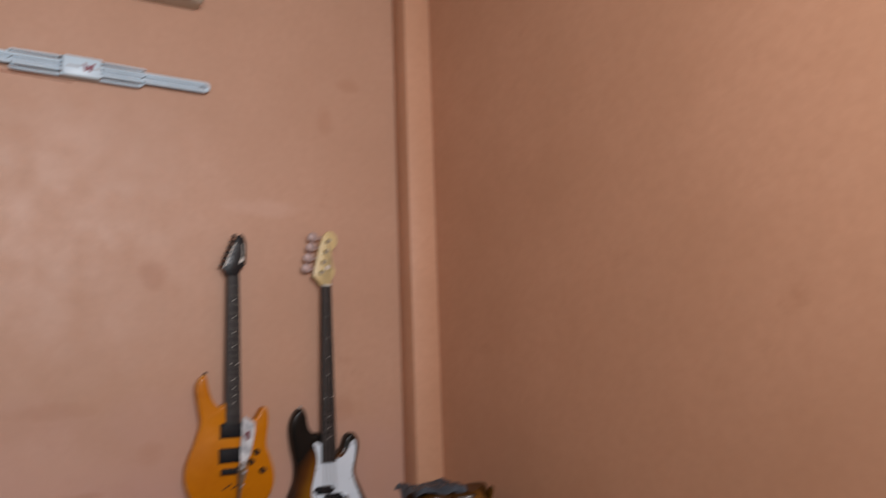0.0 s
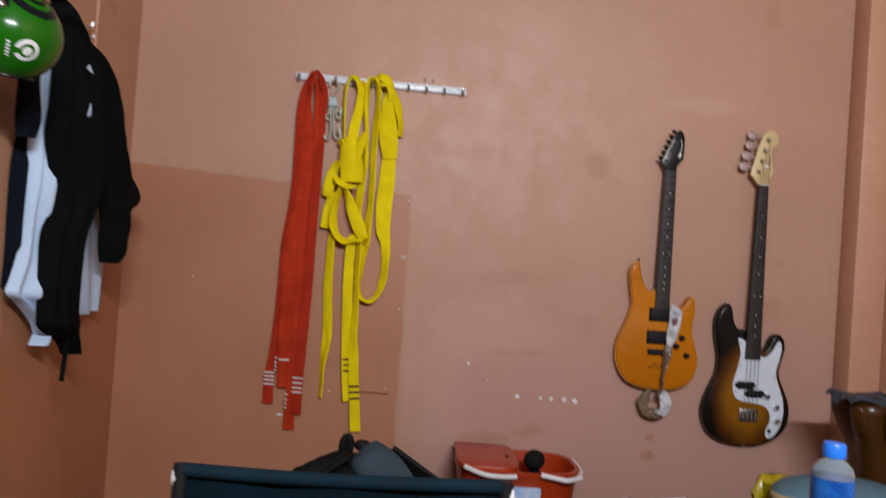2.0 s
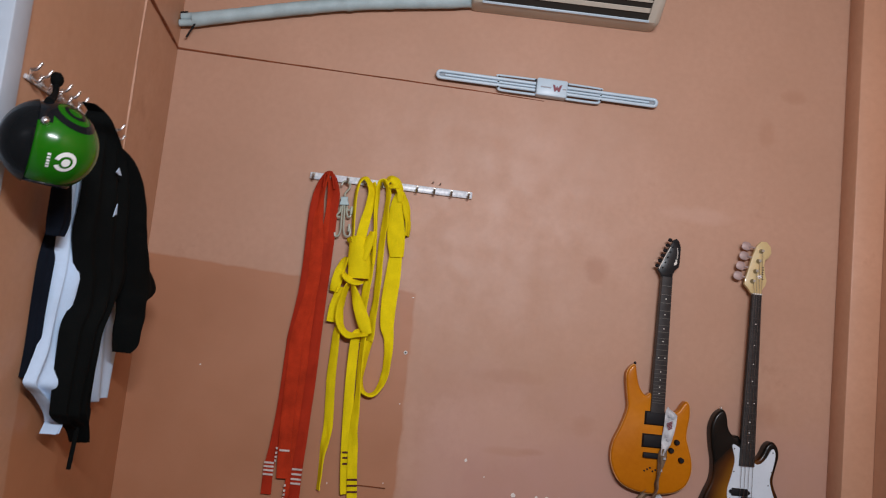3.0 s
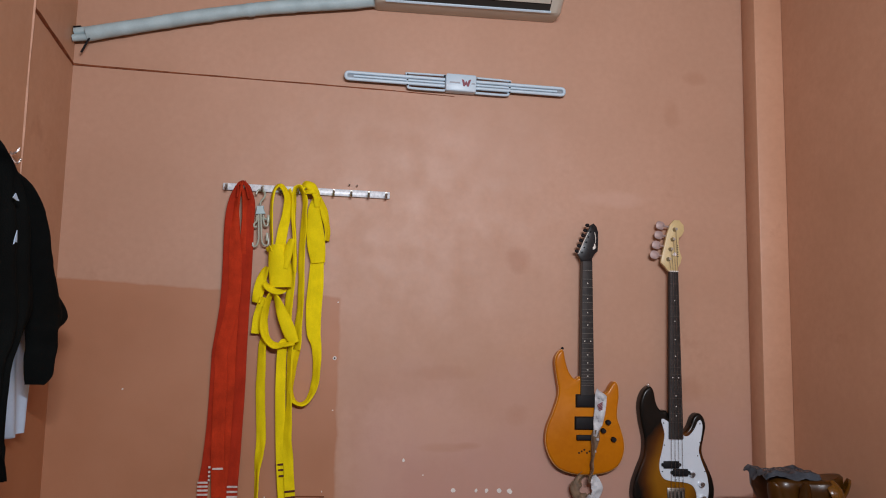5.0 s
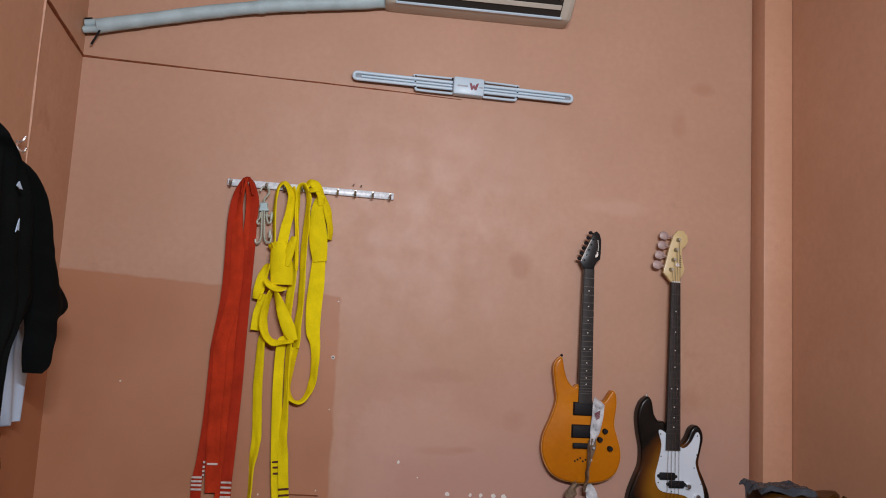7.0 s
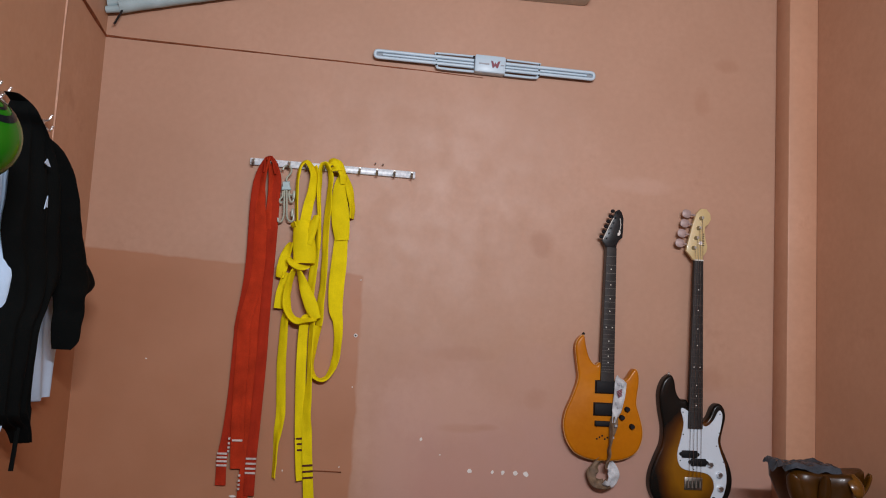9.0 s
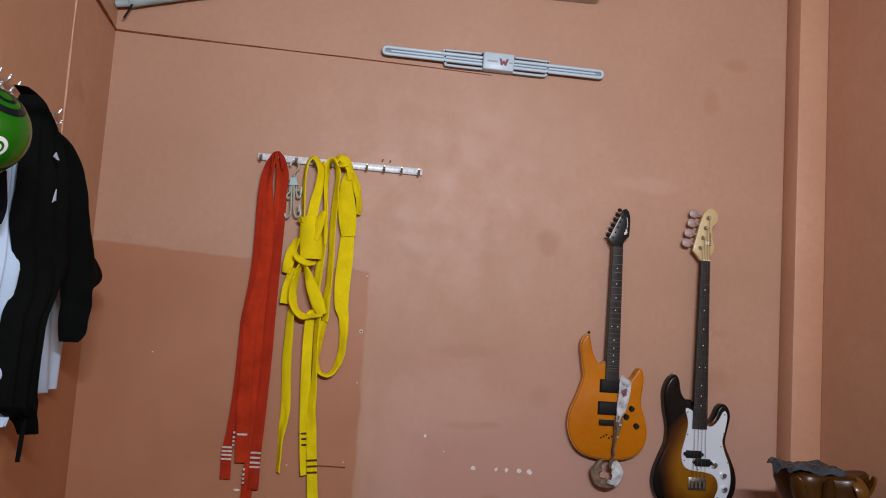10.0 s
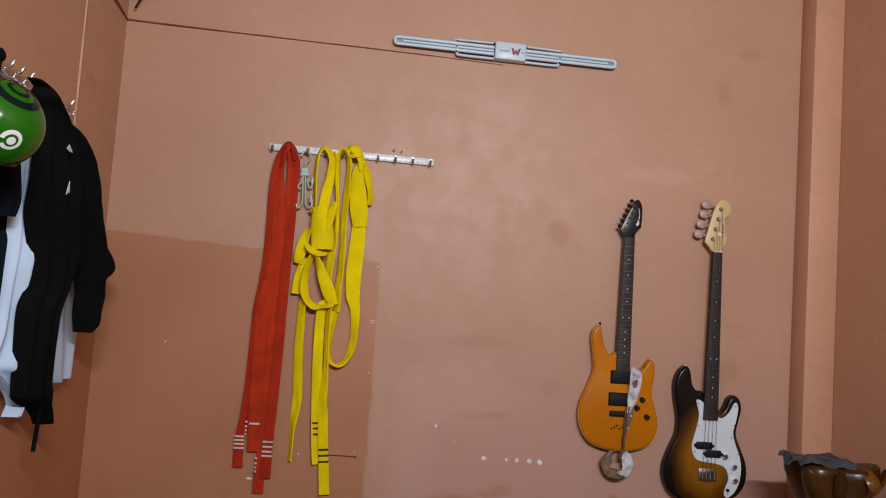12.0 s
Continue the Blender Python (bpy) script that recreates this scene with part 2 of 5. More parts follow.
M["table_wood"] = mat("table_wood", (0.3, 0.19, 0.1), 0.45, vary=0.2, scale=9)

clear = bpy.data.materials.new("clear_plastic")
_t, _n, _l, _p = nodes_of(clear)
_p.inputs["Base Color"].default_value = (0.82, 0.92, 1, 1)
_p.inputs["Roughness"].default_value = 0.05
_p.inputs["Transmission Weight"].default_value = 0.85
_p.inputs["IOR"].default_value = 1.04
M["clear"] = clear

lit = bpy.data.materials.new("lit_diffuser")
_t, _n, _l, _p = nodes_of(lit)
_p.inputs["Base Color"].default_value = (0.9, 0.9, 0.9, 1)
_p.inputs["Emission Color"].default_value = (1, 0.97, 0.92, 1)
_p.inputs["Emission Strength"].default_value = 6
M["lit"] = lit

# sunburst lacquer: amber in the middle, black towards the rim
burst = bpy.data.materials.new("sunburst_lacquer")
_t, _n, _l, _p = nodes_of(burst)
_q = _n.new("ShaderNodeNewGeometry")
_v = _n.new("ShaderNodeVectorMath")
_v.operation = "SUBTRACT"
_v.inputs[1].default_value = (1.772, 0.0, 0.62)
_l.new(_q.outputs["Position"], _v.inputs[0])
_k = _n.new("ShaderNodeVectorMath")
_k.operation = "MULTIPLY"
_k.inputs[1].default_value = (1 / 0.152, 0.0, 1 / 0.235)
_l.new(_v.outputs[0], _k.inputs[0])
_a = _n.new("ShaderNodeVectorMath")
_a.operation = "LENGTH"
_l.new(_k.outputs[0], _a.inputs[0])
_r = _n.new("ShaderNodeValToRGB")
_r.color_ramp.elements[0].color = (0.24, 0.1, 0.006, 1)
_r.color_ramp.elements[0].position = 0.45
_r.color_ramp.elements[1].color = (0.007, 0.006, 0.005, 1)
_r.color_ramp.elements[1].position = 0.97
_e = _r.color_ramp.elements.new(0.78)
_e.color = (0.075, 0.024, 0.004, 1)
_g = _n.new("ShaderNodeTexNoise")
_g.inputs["Scale"].default_value = 5
_w = _n.new("ShaderNodeMath")
_w.operation = "MULTIPLY_ADD"
_w.inputs[1].default_value = 0.25
_l.new(_g.outputs["Fac"], _w.inputs[0])
_s = _n.new("ShaderNodeMath")
_s.operation = "SUBTRACT"
_s.inputs[1].default_value = 0.125
_l.new(_a.outputs["Value"], _s.inputs[0])
_l.new(_s.outputs[0], _w.inputs[2])
_l.new(_w.outputs[0], _r.inputs["Fac"])
_l.new(_r.outputs["Color"], _p.inputs["Base Color"])
_p.inputs["Roughness"].default_value = 0.25
_p.inputs["Specular IOR Level"].default_value = 0.22
_p.inputs["Coat Weight"].default_value = 0.04
M["burst"] = burst


# ---- mesh helpers ----
def finish(name, bm, material, smooth=40):
    bmesh.ops.recalc_face_normals(bm, faces=bm.faces)
    me = bpy.data.meshes.new(name)
    for f in bm.faces:
        f.smooth = smooth > 0
    bm.to_mesh(me)
    bm.free()
    for mm in material if isinstance(material, (list, tuple)) else [material]:
        me.materials.append(M[mm] if isinstance(mm, str) else mm)
    if smooth:
        me.set_sharp_from_angle(angle=radians(smooth))
    return me


def part(name, bm, material, parent=None, label="", smooth=40):
    ob = new(name, finish(name, bm, material, smooth))
    if parent is not None:
        ob.parent = parent
        if parent.type == "EMPTY":
            ob.matrix_parent_inverse = Matrix.Translation(-parent.location)
    if label:
        ob["label"] = label
    return ob


def thing(name, at, label, category, group=""):
    e = new(name)
    e.location = at
    e.empty_display_size = 0.05
    return tagged(e, label, category, group)


def structure(name, bm, material, label, smooth=0):
    ob = new(name, finish(name, bm, material, smooth))
    return tagged(ob, label, "", "", "structure")


def box(x0, x1, y0, y1, z0, z1, bevel=0.0, seg=2, bm=None):
    bm = bm or bmesh.new()
    r = bmesh.ops.create_cube(bm, size=1)
    m = Matrix.Translation(((x0 + x1) / 2, (y0 + y1) / 2, (z0 + z1) / 2)) @ Matrix.Diagonal((x1 - x0, y1 - y0, z1 - z0, 1))
    bmesh.ops.transform(bm, matrix=m, verts=r["verts"])
    if bevel:
        es = list({e for v in r["verts"] for e in v.link_edges})
        bmesh.ops.bevel(bm, geom=es, offset=bevel, segments=seg, profile=0.5, affect="EDGES")
    return bm


def spline(pts, per=6, closed=False):
    """Catmull-Rom through the points, any number of coordinates each."""
    P = [np.array(p, float) for p in pts]
    n = len(P)
    out = []
    for i in range(n if closed else n - 1):
        a, b, c, d = (P[(i + k) % n] if closed else P[min(max(i + k, 0), n - 1)] for k in (-1, 0, 1, 2))
        for s in range(per):
            u = s / per
            out.append(0.5 * ((2 * b) + (c - a) * u + (2 * a - 5 * b + 4 * c - d) * u * u + (3 * b - a - 3 * c + d) * u ** 3))
    if not closed:
        out.append(P[-1])
    return out


def tube(pts, r, sides=10, bm=None, per=6, cap=True, wob=0.0):
    """Round bar along a curve; r is one radius or one per point."""
    bm = bm or bmesh.new()
    rs = r if isinstance(r, (list, tuple)) else [r] * len(pts)
    line = spline([(*p, q) for p, q in zip(pts, rs)], per) if per > 1 else [np.array((*p, q)) for p, q in zip(pts, rs)]
    rings = []
    side = None
    for i, p in enumerate(line):
        d = Vector(line[min(i + 1, len(line) - 1)][:3] - line[max(i - 1, 0)][:3]).normalized()
        if side is None:
            side = d.orthogonal().normalized()
        side = (side - d * side.dot(d)).normalized()
        up = d.cross(side)
        ring = []
        for k in range(sides):
            a = 2 * math.pi * k / sides
            rr = p[3] * (1 + (wob * noise.noise(Vector((i * 0.6, k * 1.3, 2.0))) if wob else 0))
            ring.append(bm.verts.new(Vector(p[:3]) + (side * math.cos(a) + up * math.sin(a)) * rr))
        rings.append(ring)
    for a, b in zip(rings, rings[1:]):
        for k in range(sides):
            bm.faces.new((a[k], a[(k + 1) % sides], b[(k + 1) % sides], b[k]))
    if cap:
        bm.faces.new(rings[0][::-1])
        bm.faces.new(rings[-1])
    return bm


def rod(a, b, r, sides=12, bm=None):
    return tube([a, b], r, sides, bm, per=1)


def ball(c, r, bm=None, seg=14, scale=(1, 1, 1)):
    bm = bm or bmesh.new()
    m = Matrix.Translation(c) @ Matrix.Diagonal((*scale, 1))
    bmesh.ops.create_uvsphere(bm, u_segments=seg, v_segments=max(6, seg // 2), radius=r, matrix=m)
    return bm


def slab(outline, y0, y1, bevel=0.0, seg=2):
    """A plate in the x-z plane with the given outline, from y0 (front) to y1 (back), its front edge rounded."""
    bm = bmesh.new()
    n = len(outline)
    pts = [Vector((p[0], p[1])) for p in outline]
    area = sum(pts[i].cross(pts[(i + 1) % n]) for i in range(n))
    if area < 0:
        pts.reverse()
    nor = []
    for i in range(n):
        d = (pts[(i + 1) % n] - pts[i - 1]).normalized()
        nor.append(Vector((-d.y, d.x)))

    def ring(off, y):
        return [bm.verts.new((p.x + q.x * off, y, p.y + q.y * off)) for p, q in zip(pts, nor)]

    rings = [ring(0, y1)]
    for k in range(seg + 1):
        a = math.pi / 2 * k / seg
        rings.append(ring(bevel * (1 - math.cos(a)), y0 + bevel * (1 - math.sin(a))))
    for a, b in zip(rings, rings[1:]):
        for i in range(n):
            bm.faces.new((a[i], a[(i + 1) % n], b[(i + 1) % n], b[i]))
    for r in (rings[0], rings[-1]):
        es = [bm.edges.get((r[i], r[(i + 1) % n])) for i in range(n)]
        bmesh.ops.triangle_fill(bm, use_beauty=True, edges=es)
    return bm


def ribbon(pts, width, thick=0.004, per=6, bm=None, wave=0.003, seed=0.0, bulge=0.0):
    """Band hanging along the wall. pts: (x, y, z) or (x, y, z, width factor); below 1 the band turns edge-on, above 1 it is spread open."""
    bm = bm or bmesh.new()
    line = spline([(*p, 1.0) if len(p) == 3 else p for p in pts], per)
    turn = 1 if int(seed * 10) % 2 else -1
    rows = []
    for i, p in enumerate(line):
        d = line[min(i + 1, len(line) - 1)] - line[max(i - 1, 0)]
        t = Vector((d[0], 0, d[2]))
        t = t.normalized() if t.length > 1e-6 else Vector((0, 0, 1))
        face = min(1.0, max(0.12, p[3]))
        s = Vector((t.z * face, turn * math.sqrt(1 - face * face), -t.x * face))
        nor = t.cross(s)
        w = width * max(1.0, p[3]) / 2
        row = []
        for side in (0, 1):
            for u in (-1, -0.86, -0.4, 0.0, 0.4, 0.86, 1):
                k = wave * 1.6 * noise.noise(Vector((u * 1.2 + seed, i * 0.16, seed * 3))) + 0.0012 * (abs(u) > 0.9)
                c = Vector((p[0], p[1] - bulge * (1 - u * u), p[2])) + s * w * u
                c += nor * (k + thick * (0.5 if side else -0.5))
                c.y = min(c.y, -0.002 - 0.001 * side)
                row.append(bm.verts.new(c))
        rows.append(row[:7] + row[7:][::-1])
    for a, b in zip(rows, rows[1:]):
        for k in range(14):
            bm.faces.new((a[k], a[(k + 1) % 14], b[(k + 1) % 14], b[k]))
    bm.faces.new(rows[0][::-1])
    bm.faces.new(rows[-1])
    return bm


def loft(sections, sides=28, power=2.0, bm=None, cap=True, fold=0.0, fold_scale=6.0, lobes=0, lobe_amp=0.0):
    """Skin through level cross-sections (z, cx, cy, rx, ry)."""
    bm = bm or bmesh.new()
    rings = []
    for z, cx, cy, rx, ry in sections:
        ring = []
        for k in range(sides):
            a = 2 * math.pi * k / sides
            c, s = math.cos(a), math.sin(a)
            x = math.copysign(abs(c) ** (2 / power), c)
            y = math.copysign(abs(s) ** (2 / power), s)
            g = 1 + lobe_amp * math.cos(lobes * a) if lobes else 1
            v = Vector((cx + rx * x * g, cy + ry * y * g, z))
            if fold:
                q = noise.noise(v * fold_scale)
                v += Vector((c, s, 0)) * fold * q
            ring.append(bm.verts.new(v))
        rings.append(ring)
    for a, b in zip(rings, rings[1:]):
        for k in range(sides):
            bm.faces.new((a[k], a[(k + 1) % sides], b[(k + 1) % sides], b[k]))
    if cap:
        bm.faces.new(rings[0][::-1])
        bm.faces.new(rings[-1])
    return bm


def cloth(rows, x0, depth, folds=3.0, amp=0.012, seed=0.0, cols=22, per=5):
    """A garment hanging flat against the left wall. rows: (z, y from, y to) from the top down; it bulges by depth from x0 towards the room."""
    bm = bmesh.new()
    line = spline([(*r, 1.0) if len(r) == 3 else r for r in rows], per)
    grid = []
    for i, (z, a, b, dfac) in enumerate(line):
        front, back = [], []
        for k in range(cols + 1):
            u = k / cols
            y = a + (b - a) * u
            e = max(0.0, 1 - (2 * u - 1) ** 4) ** 0.5
            f = amp * math.sin(folds * 6.283 * u + 1.7 * noise.noise(Vector((z * 3, seed, u)))+ seed) * min(1, i / 8)
            f += amp * 1.1 * noise.noise(Vector((y * 9 + seed, z * 5, seed)))
            zz = z + 0.012 * noise.noise(Vector((y * 8, seed, 5.0)))
            front.append(bm.verts.new((x0 + 0.012 + (depth * dfac + f) * e, y, zz)))
            back.append(bm.verts.new((x0, y, zz)))
        grid.append(front + back[::-1])
    n = len(grid[0])
    for r, q in zip(grid, grid[1:]):
        for k in range(n):
            bm.faces.new((r[k], r[(k + 1) % n], q[(k + 1) % n], q[k]))
    bm.faces.new(grid[0][::-1])
    bm.faces.new(grid[-1])
    return bm


def tilt(bm, cx, cz, a):
    bmesh.ops.transform(bm, matrix=Matrix.Translation((cx, 0, cz)) @ Matrix.Rotation(-a, 4, "Y") @ Matrix.Translation((-cx, 0, -cz)), verts=bm.verts)
    return bm


# ---- the room ----
XL, XR, YF, ZC = -0.59, 2.24, -4.0, 2.95
structure("floor", box(XL - 0.2, XR + 0.2, YF - 0.2, 0.2, -0.2, -0.004), "grout", "unseen brown tiled floor, darkened to cut bounce")
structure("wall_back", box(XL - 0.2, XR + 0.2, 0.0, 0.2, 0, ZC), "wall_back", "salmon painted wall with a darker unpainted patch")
wl = bmesh.new()
box(XL - 0.2, XL, -0.43, 0.0, 0, ZC, bm=wl)
box(XL - 0.2, XL + 0.012, -1.178, -0.43, 0, ZC, bm=wl)
box(XL - 0.2, XL + 0.012, -2.05, -1.178, 2.12, ZC, bm=wl)
box(XL - 0.2, XL + 0.012, YF, -2.05, 0, ZC, bm=wl)
structure("wall_left", wl, "wall_left", "salmon painted side wall with door opening")
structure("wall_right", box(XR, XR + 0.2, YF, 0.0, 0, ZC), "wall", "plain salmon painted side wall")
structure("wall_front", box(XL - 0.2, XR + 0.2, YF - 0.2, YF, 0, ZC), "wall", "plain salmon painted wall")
structure("ceiling", box(XL - 0.2, XR + 0.2, YF - 0.2, 0.2, ZC, ZC + 0.15), "ceiling", "unseen ceiling, dark to hold down bounce light")
structure("pillar", box(2.118, XR, -0.11, 0.0, 0, ZC, 0.006), "wall", "salmon painted corner pillar", 30)

bead = bmesh.new()
tube([(XL + 0.011, -0.431 + 0.002 * math.sin(z * 9), z) for z in np.linspace(1.3, ZC, 15)], [0.004 + 0.0025 * abs(math.sin(k * 2.1)) for k in range(15)], 6, bead, per=2)
structure("trim", bead, "bead", "worn pale plaster edge on the wall", 40)

# hairline gaps under the upper wall
ck = bmesh.new()
tube([(XL - 0.001, -0.001, 2.153), (-0.3, -0.0005, 2.145), (0.0, -0.0005, 2.138), (0.4, -0.0005, 2.128), (0.65, 0, 2.121), (0.884, 0, 2.112)], [0.0045, 0.0036, 0.003, 0.0026, 0.0022, 0.0015], 6, ck, per=4, wob=0.5)
structure("wall_crack", ck, "crack", "thin dark gap running along the wall", 40)
ck = bmesh.new()
tube([(XL, -0.002, 2.153), (XL, -0.15, 2.172), (XL, -0.36, 2.2), (XL, -0.425, 2.208)], [0.005, 0.008, 0.008, 0.005], 6, ck, per=4, wob=0.5)
structure("wall_crack", ck, "crack", "dark gap running along the side wall", 40)
ck = bmesh.new()
tube([(0.30, -0.003, 0.543), (0.36, -0.003, 0.543), (0.42, -0.003, 0.5415)], 0.0022, 6, ck, per=2)
structure("wall_crack", ck, "crack", "short dark scratch in the wall", 40)

# door with white frame in the left wall
door = thing("door_1", (XL, -1.6, 0), "closed white door in a white frame", "door")
door["kind"] = "structure"
for nm, b in (("jamb", (XL - 0.06, XL + 0.03, -1.255, -1.175, 0, 2.12)), ("jamb", (XL - 0.06, XL + 0.03, -2.05, -1.97, 0, 2.12)), ("door_head", (XL - 0.06, XL + 0.03, -1.97, -1.255, 2.04, 2.12))):
    part(nm, box(*b, 0.006), "white_paint", door)
leaf = part("door_leaf", box(XL - 0.05, XL - 0.01, -1.968, -1.257, 0.008, 2.038, 0.004), "white_paint", door)
hd = rod((XL - 0.012, -1.9, 1.0), (XL + 0.04, -1.9, 1.0), 0.009)
rod((XL + 0.036, -1.9, 1.0), (XL + 0.036, -1.8, 1.0), 0.008, bm=hd)
part("handle", hd, "chrome", leaf, "chrome lever handle")

# fluorescent batten on the wall behind, the only light that is on
cl = thing("tube_lamp", (LAMP[0], YF, LAMP[2]), "white fluorescent batten lamp on wall, lit", "lamp")
part("batten", box(LAMP[0] - 0.62, LAMP[0] + 0.62, YF, YF + 0.035, LAMP[2] - 0.025, LAMP[2] + 0.025, 0.004), "white_plastic", cl)
part("tube", rod((LAMP[0] - 0.59, LAMP[1], LAMP[2]), (LAMP[0] + 0.59, LAMP[1], LAMP[2]), 0.014, 14), "lit", cl, "glowing glass tube")
for e in (-1, 1):
    part("tube_holder", box(LAMP[0] + e * 0.6 - 0.012, LAMP[0] + e * 0.6 + 0.012, YF + 0.03, LAMP[1] + 0.018, LAMP[2] - 0.018, LAMP[2] + 0.018, 0.004), "white_plastic", cl)


# bare plaster flecks, wall plug and nails on the back wall
def fleck(x, z, r, tall=1.0):
    k = 9
    out = [(x + r * math.cos(6.283 * i / k) * random.uniform(0.6, 1.15), z + r * tall * math.sin(6.283 * i / k) * random.uniform(0.6, 1.15)) for i in range(k)]
    ob = structure("plaster_fleck", slab(out, -0.0018, 0.001), "fleck", "chip of bare white plaster in the paint")
    return ob


for x, z, r, tl in ((0.907, 0.564, 0.009, 1.1), (0.996, 0.563, 0.006, 1.3), (1.036, 0.562, 0.008, 1.2), (1.087, 0.561, 0.01, 1.1), (1.127, 0.559, 0.011, 0.9), (0.714, 0.675, 0.005, 1.6), (0.79, 0.62, 0.003, 1), (0.44, 0.86, 0.003, 1), (-0.33, 0.93, 0.004, 0.8), (0.2, 0.54, 0.0025, 1.8), (0.41, 0.56, 0.0022, 1.6), (0.025, 0.44, 0.014, 0.3), (0.447, 1.27, 0.004, 0.6)):
    fleck(x, z, r, tl)
pl = thing("wall_plug", (0.441, 0, 1.056), "pale plastic wall plug with dark hole", "wall plug")
part("plug_collar", loft([(0, 0, 0, 0.008, 0.008), (0.004, 0, 0, 0.007, 0.007), (0.004, 0, 0, 0.0035, 0.0035), (0.001, 0, 0, 0.003, 0.003)], 12), "fleck", pl).matrix_basis = Matrix.Translation((0.441, 0.001, 1.056)) @ pose(0, 0, 0, 90)
part("screw", rod((0.441, -0.006, 1.056), (0.441, 0.0, 1.056), 0.003), "black", pl)


def nail(x, z):
    ob = new("nail", finish("nail", ball((x, -0.018, z), 0.0035, rod((x, 0.004, z), (x, -0.018, z), 0.0016, 6), 8), "dull_chrome"))
    tagged(ob, "small steel nail in the wall", "nail", "nails over the hook rail")


for x, z in ((0.475, 1.728), (0.505, 1.726)):
    nail(x, z)


# ---- back wall: hook rail and belts ----
rail = thing("hook_rail", (0.31, 0, 1.70), "white marbled hook rail screwed to wall", "hook rail")


def rail_fall(bm):
    """The rail is screwed on a little out of level."""
    for v in bm.verts:
        v.co.z += 0.0045 - 0.0142 * v.co.x
    return bm


part("rail_strip", rail_fall(box(-0.007, 0.634, -0.014, 0.0, 1.684, 1.712, 0.004)), "rail", rail)
for k in range(10):
    x = 0.008 + k * 0.0679
    hk = tube([(x, -0.014, 1.703), (x, -0.022, 1.700), (x, -0.024, 1.690), (x, -0.03, 1.682), (x, -0.042, 1.684), (x, -0.046, 1.694)], 0.0035, 7, per=3)
    box(x - 0.0045, x + 0.0045, -0.0175, -0.0135, 1.686, 1.71, 0.001, 1, hk)
    ball((x, -0.046, 1.695), 0.0045, hk, 8)
    part("hook", rail_fall(hk), "dull_chrome", rail, "small dark metal hook")


BELT_W = 0.037


def strand(b, pts, mname, bars=(), bar_mat="stripe_brown", seed=0.0, bulge=0.0):
    """One hanging length of a belt, with woven bars at the given distances above its end."""
    st = part("strand", ribbon(pts, BELT_W, seed=seed, per=8, bulge=bulge), mname, b, smooth=50)
    (ex, ey, ez, ew), (px, py, pz, pw) = pts[-1], pts[-2]
    ln = math.hypot(ex - px, ez - pz)
    for q in bars:
        cx, cy, cz = ex + (px - ex) * q / ln, ey + (py - ey) * q / ln, ez + (pz - ez) * q / ln
        w = BELT_W * 0.5 * min(1.0, ew + (pw - ew) * q / ln) + 0.0006
        part("stripe", tilt(box(cx - w, cx + w, cy - 0.0062, cy - 0.0005, cz - 0.0036, cz + 0.0036, 0.001, 1), cx, cz, math.atan2(ex - px, pz - ez)), bar_mat, st, "woven stripe")
    return st


rb = thing("red_belt", (0.07, 0, 1.71), "long red cotton belt draped over rail hook", "belt", "red belts")
strand(rb, [(0.066, -0.038, 1.712, 0.43), (0.040, -0.034, 1.647, 0.82), (0.028, -0.030, 1.557, 0.99), (0.029, -0.026, 1.414, 1.04), (0.026, -0.022, 1.254, 1.04), (0.006, -0.019, 1.079, 1.04), (0.005, -0.018, 1.027, 1.04), (0.000, -0.015, 0.817, 1.02), (-0.010, -0.014, 0.669, 0.99), (-0.022, -0.013, 0.574, 0.99), (-0.021, -0.012, 0.480, 1.04)], "red_edge", (0.073, 0.088, 0.102, 0.116), "stripe_white", seed=1.2)
strand(rb, [(0.070, -0.040, 1.715, 0.43), (0.101, -0.036, 1.643, 0.92), (0.100, -0.032, 1.562, 1.04), (0.100, -0.028, 1.419, 1.04), (0.097, -0.025, 1.259, 1.04), (0.095, -0.022, 1.085, 1.04), (0.095, -0.020, 0.953, 1.04), (0.092, -0.020, 0.822, 1.04), (0.089, -0.019, 0.692, 1.04), (0.085, -0.019, 0.572, 1.04), (0.085, -0.019, 0.448, 1.09)], "red_edge", (0.082, 0.098, 0.116, 0.134), "stripe_white", seed=2.9)
strand(rb, [(0.047, -0.034, 1.656, 0.39), (0.050, -0.036, 1.699, 0.39), (0.067, -0.038, 1.717, 0.43), (0.089, -0.036, 1.704, 0.39), (0.105, -0.034, 1.653, 0.48)], "red_edge", seed=5.0)
rb = thing("red_belt", (0.07, 0, 1.71), "red cotton belt hanging folded over hook", "belt", "red belts")
strand(rb, [(0.066, -0.044, 1.716, 0.39), (0.050, -0.040, 1.638, 0.67), (0.048, -0.036, 1.557, 0.92), (0.056, -0.032, 1.415, 1.27), (0.056, -0.028, 1.255, 1.27), (0.023, -0.026, 1.080, 1.27), (0.025, -0.025, 0.993, 1.27), (0.024, -0.024, 0.862, 1.27), (0.026, -0.023, 0.732, 1.27), (0.030, -0.022, 0.647, 1.33), (0.032, -0.021, 0.544, 1.11)], "red", (0.103,), "stripe_white", seed=1.7)
